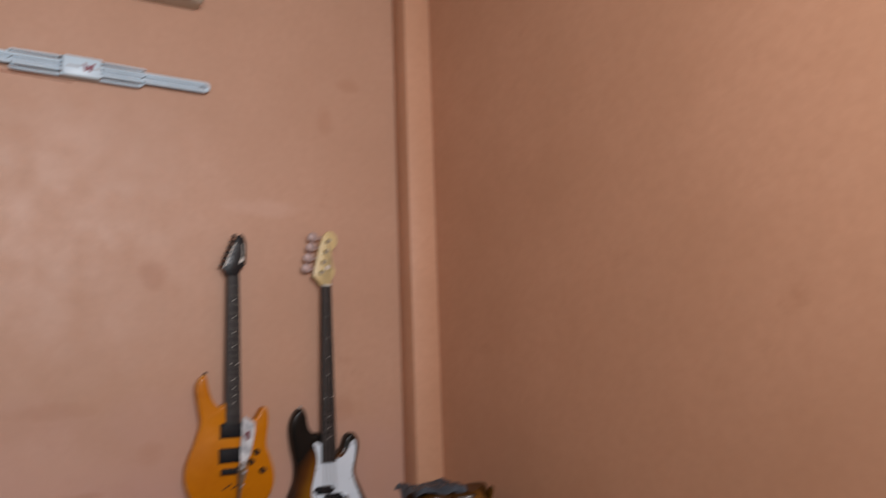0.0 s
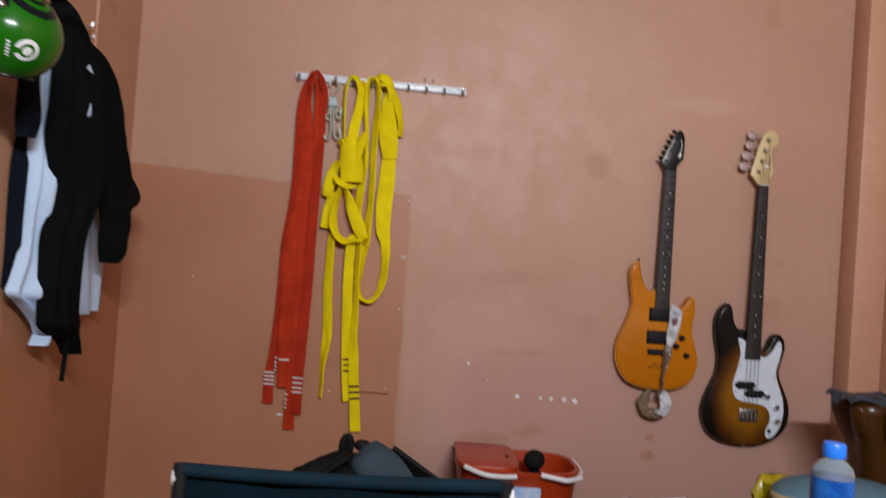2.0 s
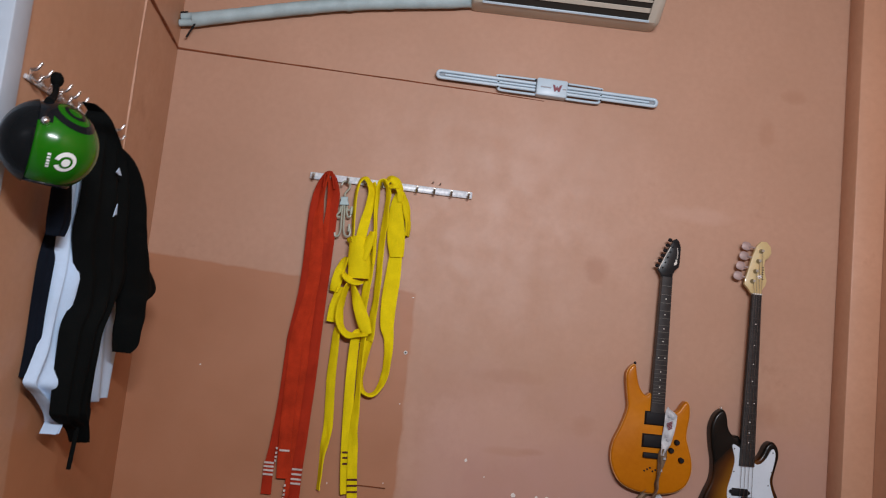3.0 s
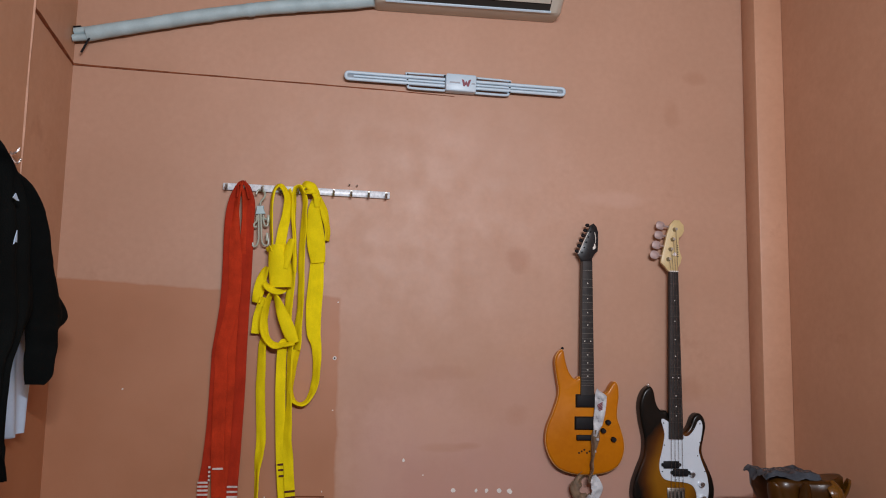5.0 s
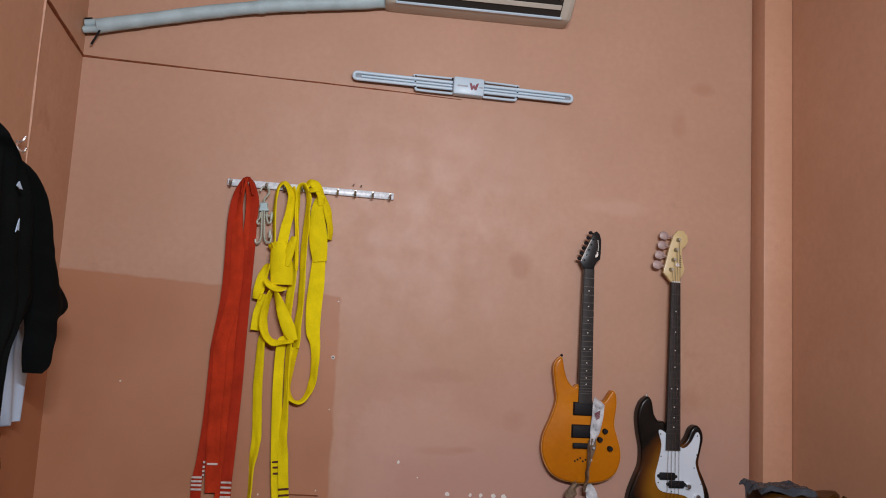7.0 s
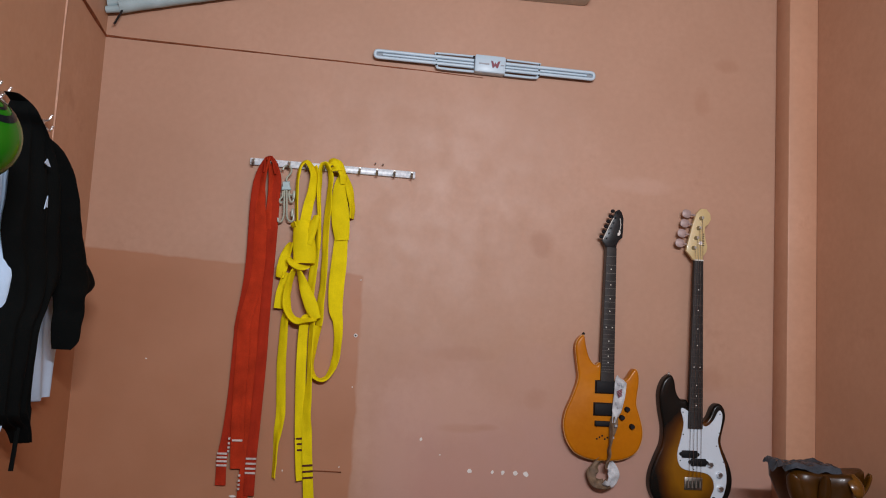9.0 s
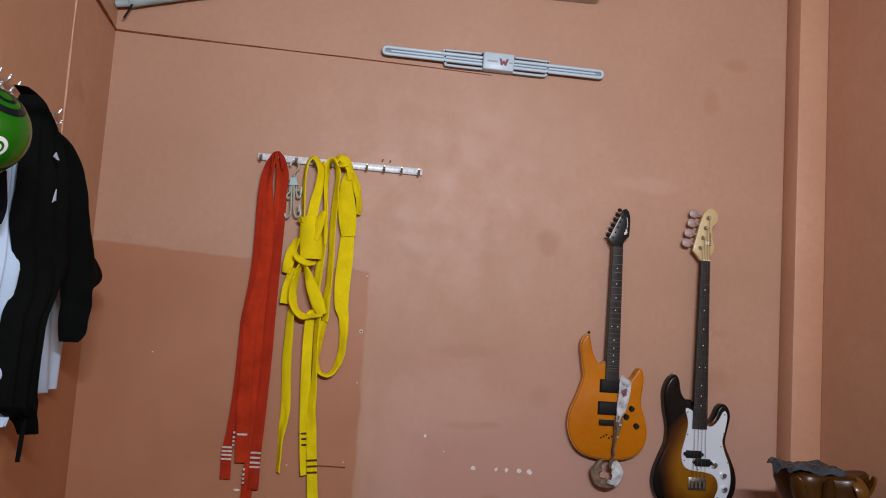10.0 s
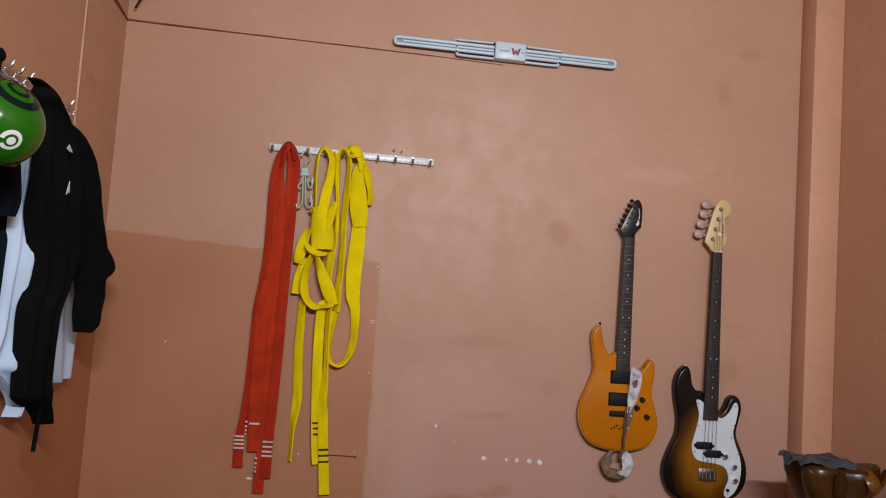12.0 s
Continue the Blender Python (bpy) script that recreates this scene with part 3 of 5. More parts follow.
strand(rb, [(0.070, -0.042, 1.715, 0.34), (0.088, -0.036, 1.641, 0.63), (0.090, -0.030, 1.524, 0.92), (0.084, -0.026, 1.417, 1.21), (0.076, -0.022, 1.257, 1.21), (0.063, -0.018, 1.083, 1.27), (0.069, -0.017, 0.908, 1.27), (0.071, -0.016, 0.734, 1.27), (0.067, -0.015, 0.596, 0.97), (0.062, -0.014, 0.476, 1.04), (0.062, -0.013, 0.389, 1.11)], "red", seed=3.4)
for z in (0.652, 0.635, 0.620, 0.606):
    part("stitch", box(-0.003, 0.004, -0.027, -0.018, z - 0.003, z + 0.004), "stripe_white", rb)
for z in (0.520, 0.501, 0.486, 0.471):
    part("stitch", box(0.044, 0.051, -0.027, -0.018, z - 0.003, z + 0.004), "stripe_white", rb)

yb = thing("yellow_belt", (0.21, 0, 1.71), "yellow belt with brown stripes, loosely knotted", "belt", "yellow belts")
strand(yb, [(0.190, -0.030, 1.466, 0.29), (0.183, -0.034, 1.559, 0.29), (0.182, -0.038, 1.649, 0.34), (0.193, -0.042, 1.696, 0.39), (0.210, -0.044, 1.711, 0.43), (0.228, -0.042, 1.699, 0.43), (0.243, -0.040, 1.662, 0.58), (0.241, -0.040, 1.599, 0.82), (0.230, -0.040, 1.544, 1.01), (0.222, -0.042, 1.480, 1.06)], "yellow", seed=1.2)
strand(yb, [(0.243, -0.034, 1.695, 0.24), (0.258, -0.030, 1.647, 0.29), (0.267, -0.028, 1.557, 0.34), (0.272, -0.028, 1.468, 0.43), (0.271, -0.030, 1.386, 0.58), (0.265, -0.032, 1.296, 0.77), (0.261, -0.032, 1.216, 0.77), (0.264, -0.032, 1.115, 0.72)], "yellow", seed=2.9)
strand(yb, [(0.212, -0.050, 1.480, 1.40), (0.217, -0.056, 1.447, 1.97), (0.224, -0.060, 1.398, 2.26), (0.230, -0.060, 1.354, 2.31), (0.232, -0.056, 1.317, 2.17)], "yellow", seed=4.6, bulge=0.018)
strand(yb, [(0.263, -0.058, 1.502, 0.63), (0.259, -0.066, 1.475, 0.87), (0.250, -0.070, 1.434, 0.96), (0.240, -0.068, 1.389, 0.72)], "yellow", seed=6.3, bulge=0.008)
strand(yb, [(0.176, -0.050, 1.470, 0.34), (0.183, -0.054, 1.456, 0.43), (0.193, -0.052, 1.448, 0.24)], "yellow", seed=7.1)
strand(yb, [(0.174, -0.062, 1.337, 0.24), (0.188, -0.070, 1.315, 0.63), (0.219, -0.074, 1.301, 0.58), (0.253, -0.068, 1.306, 0.24)], "yellow", seed=8.0, bulge=0.004)
strand(yb, [(0.178, -0.050, 1.394, 0.39), (0.162, -0.046, 1.359, 0.92), (0.150, -0.042, 1.305, 1.11), (0.141, -0.038, 1.259, 0.82)], "yellow", seed=9.7)
strand(yb, [(0.167, -0.036, 1.280, 0.63), (0.161, -0.034, 1.245, 0.96), (0.150, -0.030, 1.200, 1.01), (0.145, -0.028, 1.143, 0.96)], "yellow", seed=9.2)
strand(yb, [(0.196, -0.058, 1.292, 0.29), (0.181, -0.054, 1.236, 0.58), (0.175, -0.052, 1.183, 0.72), (0.184, -0.052, 1.135, 0.67), (0.212, -0.053, 1.103, 0.53), (0.252, -0.054, 1.106, 0.43), (0.290, -0.056, 1.117, 0.63)], "yellow", seed=11.4)
strand(yb, [(0.210, -0.060, 1.292, 0.29), (0.231, -0.060, 1.244, 0.92), (0.253, -0.060, 1.193, 1.25), (0.274, -0.060, 1.146, 1.30), (0.292, -0.058, 1.110, 0.82)], "yellow", seed=12.3, bulge=0.006)
strand(yb, [(0.179, -0.030, 1.140, 0.72), (0.170, -0.027, 1.090, 0.77), (0.170, -0.024, 1.020, 0.82), (0.171, -0.020, 0.914, 0.92), (0.177, -0.017, 0.801, 0.92), (0.179, -0.016, 0.731, 0.87), (0.171, -0.015, 0.653, 0.63), (0.169, -0.015, 0.584, 0.46), (0.171, -0.014, 0.515, 0.31)], "yellow", seed=13.1)
strand(yb, [(0.260, -0.040, 1.108, 0.77), (0.246, -0.036, 1.095, 0.87), (0.244, -0.030, 0.963, 0.97), (0.248, -0.024, 0.832, 1.02), (0.257, -0.020, 0.676, 0.97), (0.264, -0.017, 0.589, 0.89), (0.272, -0.015, 0.509, 0.82)], "yellow", (0.112, 0.134, 0.154), seed=14.8)
strand(yb, [(0.284, -0.044, 1.110, 0.39), (0.274, -0.042, 1.079, 0.39), (0.276, -0.036, 0.921, 0.48), (0.277, -0.032, 0.834, 0.73), (0.277, -0.030, 0.747, 0.92), (0.285, -0.028, 0.661, 0.97), (0.296, -0.025, 0.541, 1.02), (0.310, -0.022, 0.399, 1.06)], "yellow", (0.123, 0.146, 0.168), seed=16.5)
yb = thing("yellow_belt", (0.33, 0, 1.71), "plain yellow belt knotted over rail hook", "belt", "yellow belts")
strand(yb, [(0.295, -0.040, 1.697, 0.43), (0.308, -0.048, 1.719, 0.63), (0.329, -0.056, 1.708, 0.96), (0.345, -0.054, 1.688, 0.82), (0.355, -0.046, 1.663, 0.63), (0.361, -0.040, 1.631, 0.58)], "yellow", seed=1.2, bulge=0.006)
strand(yb, [(0.308, -0.050, 1.684, 0.48), (0.327, -0.058, 1.691, 0.72), (0.350, -0.052, 1.690, 0.43)], "yellow", seed=2.2, bulge=0.006)
strand(yb, [(0.349, -0.040, 1.671, 0.72), (0.343, -0.038, 1.612, 1.25), (0.349, -0.036, 1.545, 1.73), (0.357, -0.034, 1.482, 1.83), (0.366, -0.033, 1.416, 1.44)], "yellow", seed=2.9, bulge=0.006)
strand(yb, [(0.359, -0.032, 1.673, 0.48), (0.381, -0.028, 1.621, 0.77), (0.394, -0.025, 1.563, 0.53), (0.398, -0.024, 1.503, 0.29)], "yellow", seed=4.6)
strand(yb, [(0.362, -0.028, 1.425, 1.35), (0.360, -0.027, 1.330, 1.59), (0.356, -0.026, 1.241, 1.59), (0.359, -0.025, 1.152, 1.40), (0.371, -0.024, 1.103, 1.02), (0.375, -0.024, 1.032, 0.82), (0.369, -0.024, 0.957, 0.63), (0.352, -0.025, 0.908, 0.41), (0.323, -0.026, 0.883, 0.27), (0.296, -0.027, 0.898, 0.22), (0.284, -0.028, 0.935, 0.27), (0.288, -0.030, 1.001, 0.48), (0.299, -0.032, 1.085, 0.63)], "yellow", seed=6.3)
strand(yb, [(0.299, -0.032, 1.085, 0.63), (0.302, -0.033, 1.166, 0.67), (0.305, -0.034, 1.272, 0.63), (0.303, -0.035, 1.388, 0.63), (0.304, -0.037, 1.505, 0.60), (0.307, -0.039, 1.595, 0.53), (0.305, -0.040, 1.663, 0.43), (0.292, -0.042, 1.697, 0.34), (0.277, -0.042, 1.703, 0.31), (0.268, -0.040, 1.684, 0.26), (0.267, -0.036, 1.620, 0.24), (0.273, -0.033, 1.521, 0.24), (0.282, -0.032, 1.378, 0.22)], "yellow", seed=8.0)

# clip hanger
hg = thing("clip_hanger", (0.140, 0, 1.70), "pale grey-green plastic clip hanger on rail", "hanger")
part("hook", tube([(0.140, -0.034, 1.630), (0.141, -0.034, 1.644), (0.154, -0.034, 1.663), (0.154, -0.034, 1.680), (0.139, -0.034, 1.691), (0.127, -0.034, 1.685), (0.123, -0.034, 1.672)], 0.0038, 8, per=5), "hanger", hg)
part("joint", slab([(0.126, 1.627), (0.153, 1.629), (0.154, 1.615), (0.161, 1.597), (0.124, 1.594), (0.126, 1.612)], -0.041, -0.028, 0.002, 1), "hanger_blue", hg, "pale blue plastic joint")
part("arm", tube([(0.135, -0.034, 1.597), (0.137, -0.034, 1.546), (0.139, -0.034, 1.500), (0.133, -0.034, 1.476), (0.121, -0.034, 1.472), (0.118, -0.034, 1.486)], 0.0036, 8, per=4), "hanger", hg)
part("arm", tube([(0.143, -0.034, 1.597), (0.147, -0.034, 1.547), (0.151, -0.034, 1.497), (0.160, -0.034, 1.478), (0.174, -0.034, 1.479), (0.176, -0.034, 1.497), (0.172, -0.034, 1.517)], 0.0036, 8, per=4), "hanger", hg)
part("arm", tube([(0.129, -0.034, 1.591), (0.128, -0.034, 1.568), (0.120, -0.034, 1.558), (0.121, -0.034, 1.547), (0.131, -0.034, 1.548)], 0.0036, 8, per=4), "hanger", hg)
part("arm", tube([(0.152, -0.034, 1.593), (0.157, -0.034, 1.579), (0.169, -0.034, 1.581), (0.171, -0.034, 1.594)], 0.0036, 8, per=4), "hanger", hg)
part("arm", tube([(0.151, -0.034, 1.584), (0.159, -0.034, 1.555), (0.169, -0.034, 1.553), (0.172, -0.034, 1.565)], 0.0036, 8, per=4), "hanger", hg)
part("clip", box(0.167, 0.177, -0.044, -0.026, 1.562, 1.594, 0.003), "hanger", hg)
part("clip", box(0.166, 0.176, -0.044, -0.026, 1.493, 1.525, 0.003), "hanger", hg)

# ---- wall lamp with two folded wings, off ----
wt = thing("wing_lamp", (0.89, 0, 2.155), "white folding twin-tube wall lamp, switched off", "lamp")
TL = -math.atan2(0.0165, 0.889)


def wl_box(nm, x0, x1, y0, y1, z0, z1, m, par, bv=0.004, lab=""):
    return part(nm, tilt(box(x0, x1, y0, y1, z0, z1, bv), 0.89, 2.156, TL), m, par, lab)


for s in (-1, 1):
    x0, x1 = (0.446, 0.84) if s < 0 else (0.968, 1.332)
    tip = x0 if s < 0 else x1
    root = x1 if s < 0 else x0
    wing = wl_box("wing", x0 + 0.004, x1 - 0.004, -0.024, -0.008, 2.142, 2.172, "lamp_groove", wt, 0.004)
    bow = [(root, -0.028, 2.1435), (tip - s * 0.06, -0.028, 2.1435), (tip - s * 0.012, -0.028, 2.1438), (tip - s * 0.002, -0.028, 2.149), (tip, -0.028, 2.157), (tip - s * 0.002, -0.028, 2.165), (tip - s * 0.012, -0.028, 2.1702), (tip - s * 0.06, -0.028, 2.1705), (root, -0.028, 2.1705)]
    part("tube", tilt(tube(bow, 0.0066, 10, per=4), 0.89, 2.157, TL), "lamp_white", wing)
    part("tube", tilt(rod((root, -0.027, 2.157), (tip - s * 0.03, -0.027, 2.157), 0.0046, 10), 0.89, 2.157, TL), "lamp_white", wing)
    f = 0.69 if s < 0 else 1.105
    b = 0.842 if s < 0 else 0.966
    fr = tube([(b, -0.02, 2.19), (f + s * -0.004, -0.02, 2.188), (f + s * 0.001, -0.02, 2.182)], 0.0042, 8, per=3)
    tube([(b, -0.024, 2.126), (f + s * -0.02, -0.024, 2.126), (f + s * -0.004, -0.024, 2.132), (f, -0.024, 2.142)], 0.0052, 8, fr, per=4)
    tube([(f + s * 0.001, -0.02, 2.184), (f, -0.03, 2.157), (f, -0.022, 2.138)], 0.0032, 7, fr, per=3)
    part("wing_frame", tilt(fr, 0.89, 2.157, TL), "lamp_white", wing)
    for zz in (2.136, 2.157, 2.179):
        wl_box("hinge_pin", f - 0.003, f + 0.003, -0.037, -0.03, zz - 0.0025, zz + 0.0025, "black", wing, 0.001)
    wl_box("bracket_gap", b - 0.006, b + 0.006, -0.03, -0.006, 2.172, 2.19, "black", wing, 0.002)
bd = wl_box("lamp_body", 0.842, 0.967, -0.048, -0.004, 2.121, 2.193, "lamp_white", wt, 0.008)
lg = slab([(0.906, 2.17), (0.915, 2.168), (0.919, 2.156), (0.924, 2.166), (0.929, 2.156), (0.934, 2.168), (0.944, 2.172), (0.935, 2.142), (0.928, 2.142), (0.924, 2.15), (0.919, 2.142), (0.913, 2.142)], -0.0495, -0.047)
part("emblem", tilt(lg, 0.89, 2.156, TL), "logo_red", bd, "small red winged emblem")
wl_box("print_bar", 0.858, 0.9, -0.0492, -0.047, 2.152, 2.158, "logo_grey", bd, 0.0005)
wl_box("print_bar", 0.946, 0.96, -0.0492, -0.047, 2.152, 2.157, "logo_grey", bd, 0.0005)

# ---- air conditioner and its wrapped pipe ----
ac = thing("air_conditioner", (0.93, 0, 2.45), "cream split air conditioner, louvre open, on wall", "air conditioner")
prof = [(0.0, 2.452), (-0.075, 2.446), (-0.1, 2.45), (-0.195, 2.53), (-0.205, 2.57), (-0.205, 2.68), (-0.19, 2.735), (-0.15, 2.75), (0.0, 2.75)]
bm = bmesh.new()
AX0, AX1 = 0.55, 1.3
ends = []
for x, k in ((AX0, 0.93), (AX0 + 0.004, 0.965), (AX0 + 0.014, 0.99), (AX0 + 0.03, 1.0), (AX1 - 0.03, 1.0), (AX1 - 0.014, 0.99), (AX1 - 0.004, 0.965), (AX1, 0.93)):
    ends.append([bm.verts.new((x, y * k, 2.6 + (z - 2.6) * k)) for y, z in prof])
for a, b in zip(ends, ends[1:]):
    for i in range(len(prof)):
        bm.faces.new((a[i], a[(i + 1) % len(prof)], b[(i + 1) % len(prof)], b[i]))
bm.faces.new(ends[0][::-1])
bm.faces.new(ends[-1])
body_ac = part("body", bm, "ac", ac, smooth=30)
SL = math.atan2(0.08, 0.095)


def ac_panel(nm, x0, x1, d0, d1, out, thick, m, lab=""):
    """A strip lying on the sloping outlet face; d runs up the slope from its lower edge."""
    b = box(x0, x1, d0, d1, -thick / 2, thick / 2, min(0.002, thick / 3), 1)
    mm = Matrix.Translation((0, -0.1, 2.45)) @ Matrix(((1, 0, 0, 0), (0, -math.cos(SL), -math.sin(SL), 0), (0, math.sin(SL), -math.cos(SL), 0), (0, 0, 0, 1))) @ Matrix.Translation((0, 0, out))
    bmesh.ops.transform(b, matrix=mm, verts=b.verts)
    return part(nm, b, m, body_ac, lab)


ac_panel("outlet", AX0 + 0.045, AX1 - 0.05, 0.008, 0.112, 0.001, 0.004, "ac_dark", "dark open air outlet")
ac_panel("louvre", AX0 + 0.05, AX1 - 0.055, 0.042, 0.062, 0.008, 0.004, "ac")
ac_panel("outlet_lip", AX0 + 0.04, AX1 - 0.045, 0.0, 0.01, 0.003, 0.008, "lamp_white")
ac_panel("louvre", AX0 + 0.05, AX1 - 0.055, 0.085, 0.095, 0.008, 0.004, "ac")

pp = thing("ac_pipe", (0, 0, 2.35), "white wrapped air conditioner pipe along wall", "pipe")
PL = [(-0.535, -0.036, 2.263), (-0.45, -0.036, 2.284), (-0.312, -0.036, 2.318), (-0.15, -0.036, 2.357), (0.0, -0.036, 2.39), (0.16, -0.036, 2.42), (0.321, -0.036, 2.444), (0.45, -0.036, 2.463), (0.6, -0.036, 2.49)]
wrap = part("wrap", tube(PL, [0.028, 0.027, 0.026, 0.0265, 0.025, 0.026, 0.0265, 0.028, 0.028], 16, per=8, wob=0.08), "pipe", pp)
for i, (a, b) in enumerate(zip(PL, PL[1:])):
    mid = [tuple(np.array(a) + (np.array(b) - np.array(a)) * q) for q in (0.35, 0.5)]
    part("tape_turn", tube(mid, 0.0272, 14, per=1), "pipe", wrap)
part("copper_end", rod((-0.583, -0.03, 2.272), (-0.53, -0.034, 2.28), 0.015), "pipe", pp, "open end of a white insulated pipe")
part("copper_end", rod((-0.586, -0.034, 2.245), (-0.53, -0.038, 2.252), 0.014), "pipe", pp, "open end of a white insulated pipe")
part("dark_bore", rod((-0.5865, -0.032, 2.285), (-0.56, -0.034, 2.288), 0.008), "black", pp)
part("drip_wire", tube([(-0.515, -0.05, 2.262), (-0.53, -0.045, 2.23), (-0.553, -0.035, 2.19)], 0.004, 7, per=3), "black", pp, "thin dark wire end")


# ---- guitars ----
def guitar_place(bm, x, z, ang=0.0):
    bmesh.ops.transform(bm, matrix=Matrix.Translation((x, 0.034, z)) @ Matrix.Rotation(ang, 4, "Y"), verts=bm.verts)
    return bm


def frets_and_dots(par, G, nut, w_nut, end, w_end, scale_len, count, yf, dots, skip_pairs=(12,)):
    def half(z):
        return (w_nut + (w_end - w_nut) * (nut - z) / (nut - end)) / 2
    for k in range(1, count + 1):
        z = nut - scale_len * (1 - 2 ** (-k / 12))
        if z > end + 0.004:
            part("fret", guitar_place(box(-half(z) + 0.001, half(z) - 0.001, yf - 0.0012, yf + 0.001, z - 0.0007, z + 0.0007), *G), "fret", par)
    for k in dots:
        z = nut - scale_len * (1 - (2 ** (-k / 12) + 2 ** (-(k - 1) / 12)) / 2)
        for dx in ((-0.012, 0.012) if k in skip_pairs else (0,)):
            part("dot", guitar_place(rod((dx, yf - 0.0008, z), (dx, yf + 0.001, z), 0.0023, 10), *G), "pearl", par)


G = (1.42, 0.628, 0.0)
gt = thing("electric_guitar", (1.41, -0.05, 0.628), "honey-coloured electric guitar without strings on wall", "guitar", "guitars on the wall")
OUT = [(-0.095, 0.476), (-0.118, 0.458), (-0.126, 0.425), (-0.117, 0.36), (-0.111, 0.307), (-0.131, 0.24), (-0.157, 0.175), (-0.161, 0.117), (-0.144, 0.065), (-0.112, 0.026), (-0.057, 0.005), (0.01, 0.0), (0.08, 0.009), (0.127, 0.036), (0.148, 0.08), (0.15, 0.125), (0.137, 0.175), (0.124, 0.215), (0.124, 0.25), (0.13, 0.3), (0.127, 0.34), (0.114, 0.356), (0.1, 0.343), (0.083, 0.317), (0.055, 0.306), (0.0, 0.305), (-0.024, 0.372), (-0.046, 0.363), (-0.07, 0.39), (-0.084, 0.432)]
gb = part("body", guitar_place(slab(spline(OUT, 5, True), -0.082, -0.04, 0.008, 3), *G), "honey", gt)
part("body_edge", guitar_place(slab(spline([(p[0] * 1.008, (p[1] - 0.2) * 1.006 + 0.2) for p in OUT], 5, True), -0.0742, -0.0725), *G), "honey_rim", gb, "pale line round the body edge")
bw = [(-0.02, 0.826), (0.02, 0.826), (0.027, 0.29), (-0.027, 0.29)]
part("neck", guitar_place(slab(bw, -0.086, -0.062, 0.0), *G), "ebony", gt)
fbd = part("fretboard", guitar_place(slab(bw, -0.092, -0.0855, 0.001), *G), "rosewood", gt)
frets_and_dots(fbd, G, 0.826, 0.04, 0.292, 0.054, 0.648, 24, -0.0925, (3, 5, 7, 9, 12, 15, 17, 19, 21))
HS = [(-0.0215, 0.826), (-0.028, 0.84), (-0.037, 0.853), (-0.018, 0.9), (0.003, 0.945), (0.017, 0.974), (0.028, 0.98), (0.04, 0.968), (0.047, 0.945), (0.047, 0.9), (0.045, 0.868), (0.03, 0.855), (0.0225, 0.838), (0.0215, 0.826)]
hd = part("headstock", guitar_place(slab(HS, -0.084, -0.068, 0.002), *G), "ebony", gt, "pointed black headstock")
part("edge_line", guitar_place(tube([(-0.034, -0.0845, 0.856), (-0.015, -0.0845, 0.9), (0.006, -0.0845, 0.944)], 0.0019, 5, per=2), *G), "pearl", hd, "thin white edge line")
part("logo_bar", guitar_place(slab([(0.024, 0.874), (0.032, 0.876), (0.036, 0.884), (0.034, 0.896), (0.029, 0.898), (0.029, 0.888), (0.024, 0.884)], -0.0853, -0.0838), *G), "pearl", hd)
part("logo_bar", guitar_place(tube([(0.034, -0.0845, 0.9), (0.036, -0.0845, 0.92), (0.032, -0.0845, 0.944)], 0.0014, 5, per=2), *G), "pearl", hd)
for k in range(6):
    q = k / 5
    x, z = -0.041 + 0.043 * q, 0.867 + 0.105 * q
    tn = rod((x + 0.012, -0.078, z - 0.004), (x, -0.078, z), 0.0025, 8)
    ball((x + 0.001, -0.08, z), 0.0088, tn, 10, (1, 0.8, 0.85))
    part("tuner", guitar_place(tn, *G), "black", hd, "black tuner button")
    part("tuner_post", guitar_place(rod((x + 0.02, -0.094, z - 0.006), (x + 0.02, -0.083, z - 0.006), 0.0026, 8), *G), "black", hd)
for nm, cx, cz, w, h, d in (("pickup", -0.004, 0.281, 0.078, 0.045, 0.012), ("pickup", -0.007, 0.196, 0.08, 0.045, 0.012), ("bridge", -0.006, 0.142, 0.075, 0.02, 0.014)):
    pk = part(nm, guitar_place(box(cx - w / 2, cx + w / 2, -0.082 - d, -0.081, cz - h / 2, cz + h / 2, 0.003), *G), "black", gt, "black " + nm)
    if nm == "pickup":
        part("pickup_ring", guitar_place(box(cx - w / 2 - 0.003, cx + w / 2 + 0.003, -0.0855, -0.081, cz - h / 2 - 0.003, cz + h / 2 + 0.003, 0.001, 1), *G), "ebony", pk)
for k in range(6):
    part("string_hole", guitar_place(rod((-0.032 + 0.0105 * k, -0.0835, 0.083 + 0.006 * (k % 3)), (-0.032 + 0.0105 * k, -0.081, 0.083 + 0.006 * (k % 3)), 0.0038, 8), *G), "black", gt)
for x, z in ((0.083, 0.2), (0.063, 0.168), (0.104, 0.135)):
    part("knob", guitar_place(tube([(x, -0.081, z), (x, -0.09, z), (x, -0.1, z)], [0.0105, 0.01, 0.0085], 14, per=1), *G), "black", gt, "black control knob")
part("strap_button", guitar_place(ball((-0.093, -0.062, 0.482), 0.006, None, 8), *G), "black", gt)
part("hanger_cord", guitar_place(tube([(-0.02, -0.064, 0.838), (0.0, -0.03, 0.9), (0.005, 0.0, 0.94)], 0.002, 6, per=3), *G), "black", gt)

# newsprint strap tied round the guitar
ps = thing("paper_strap", (1.44, -0.056, 0.55), "crumpled printed paper strap tied to guitar", "strap")
st = part("strap_band", ribbon([(1.476, -0.056, 0.944, 1.3), (1.47, -0.066, 0.93, 1.3), (1.466, -0.066, 0.87, 1.2), (1.458, -0.066, 0.82, 1.0), (1.451, -0.066, 0.775, 0.7)], 0.036, 0.003, wave=0.005), "paper", ps, smooth=60)
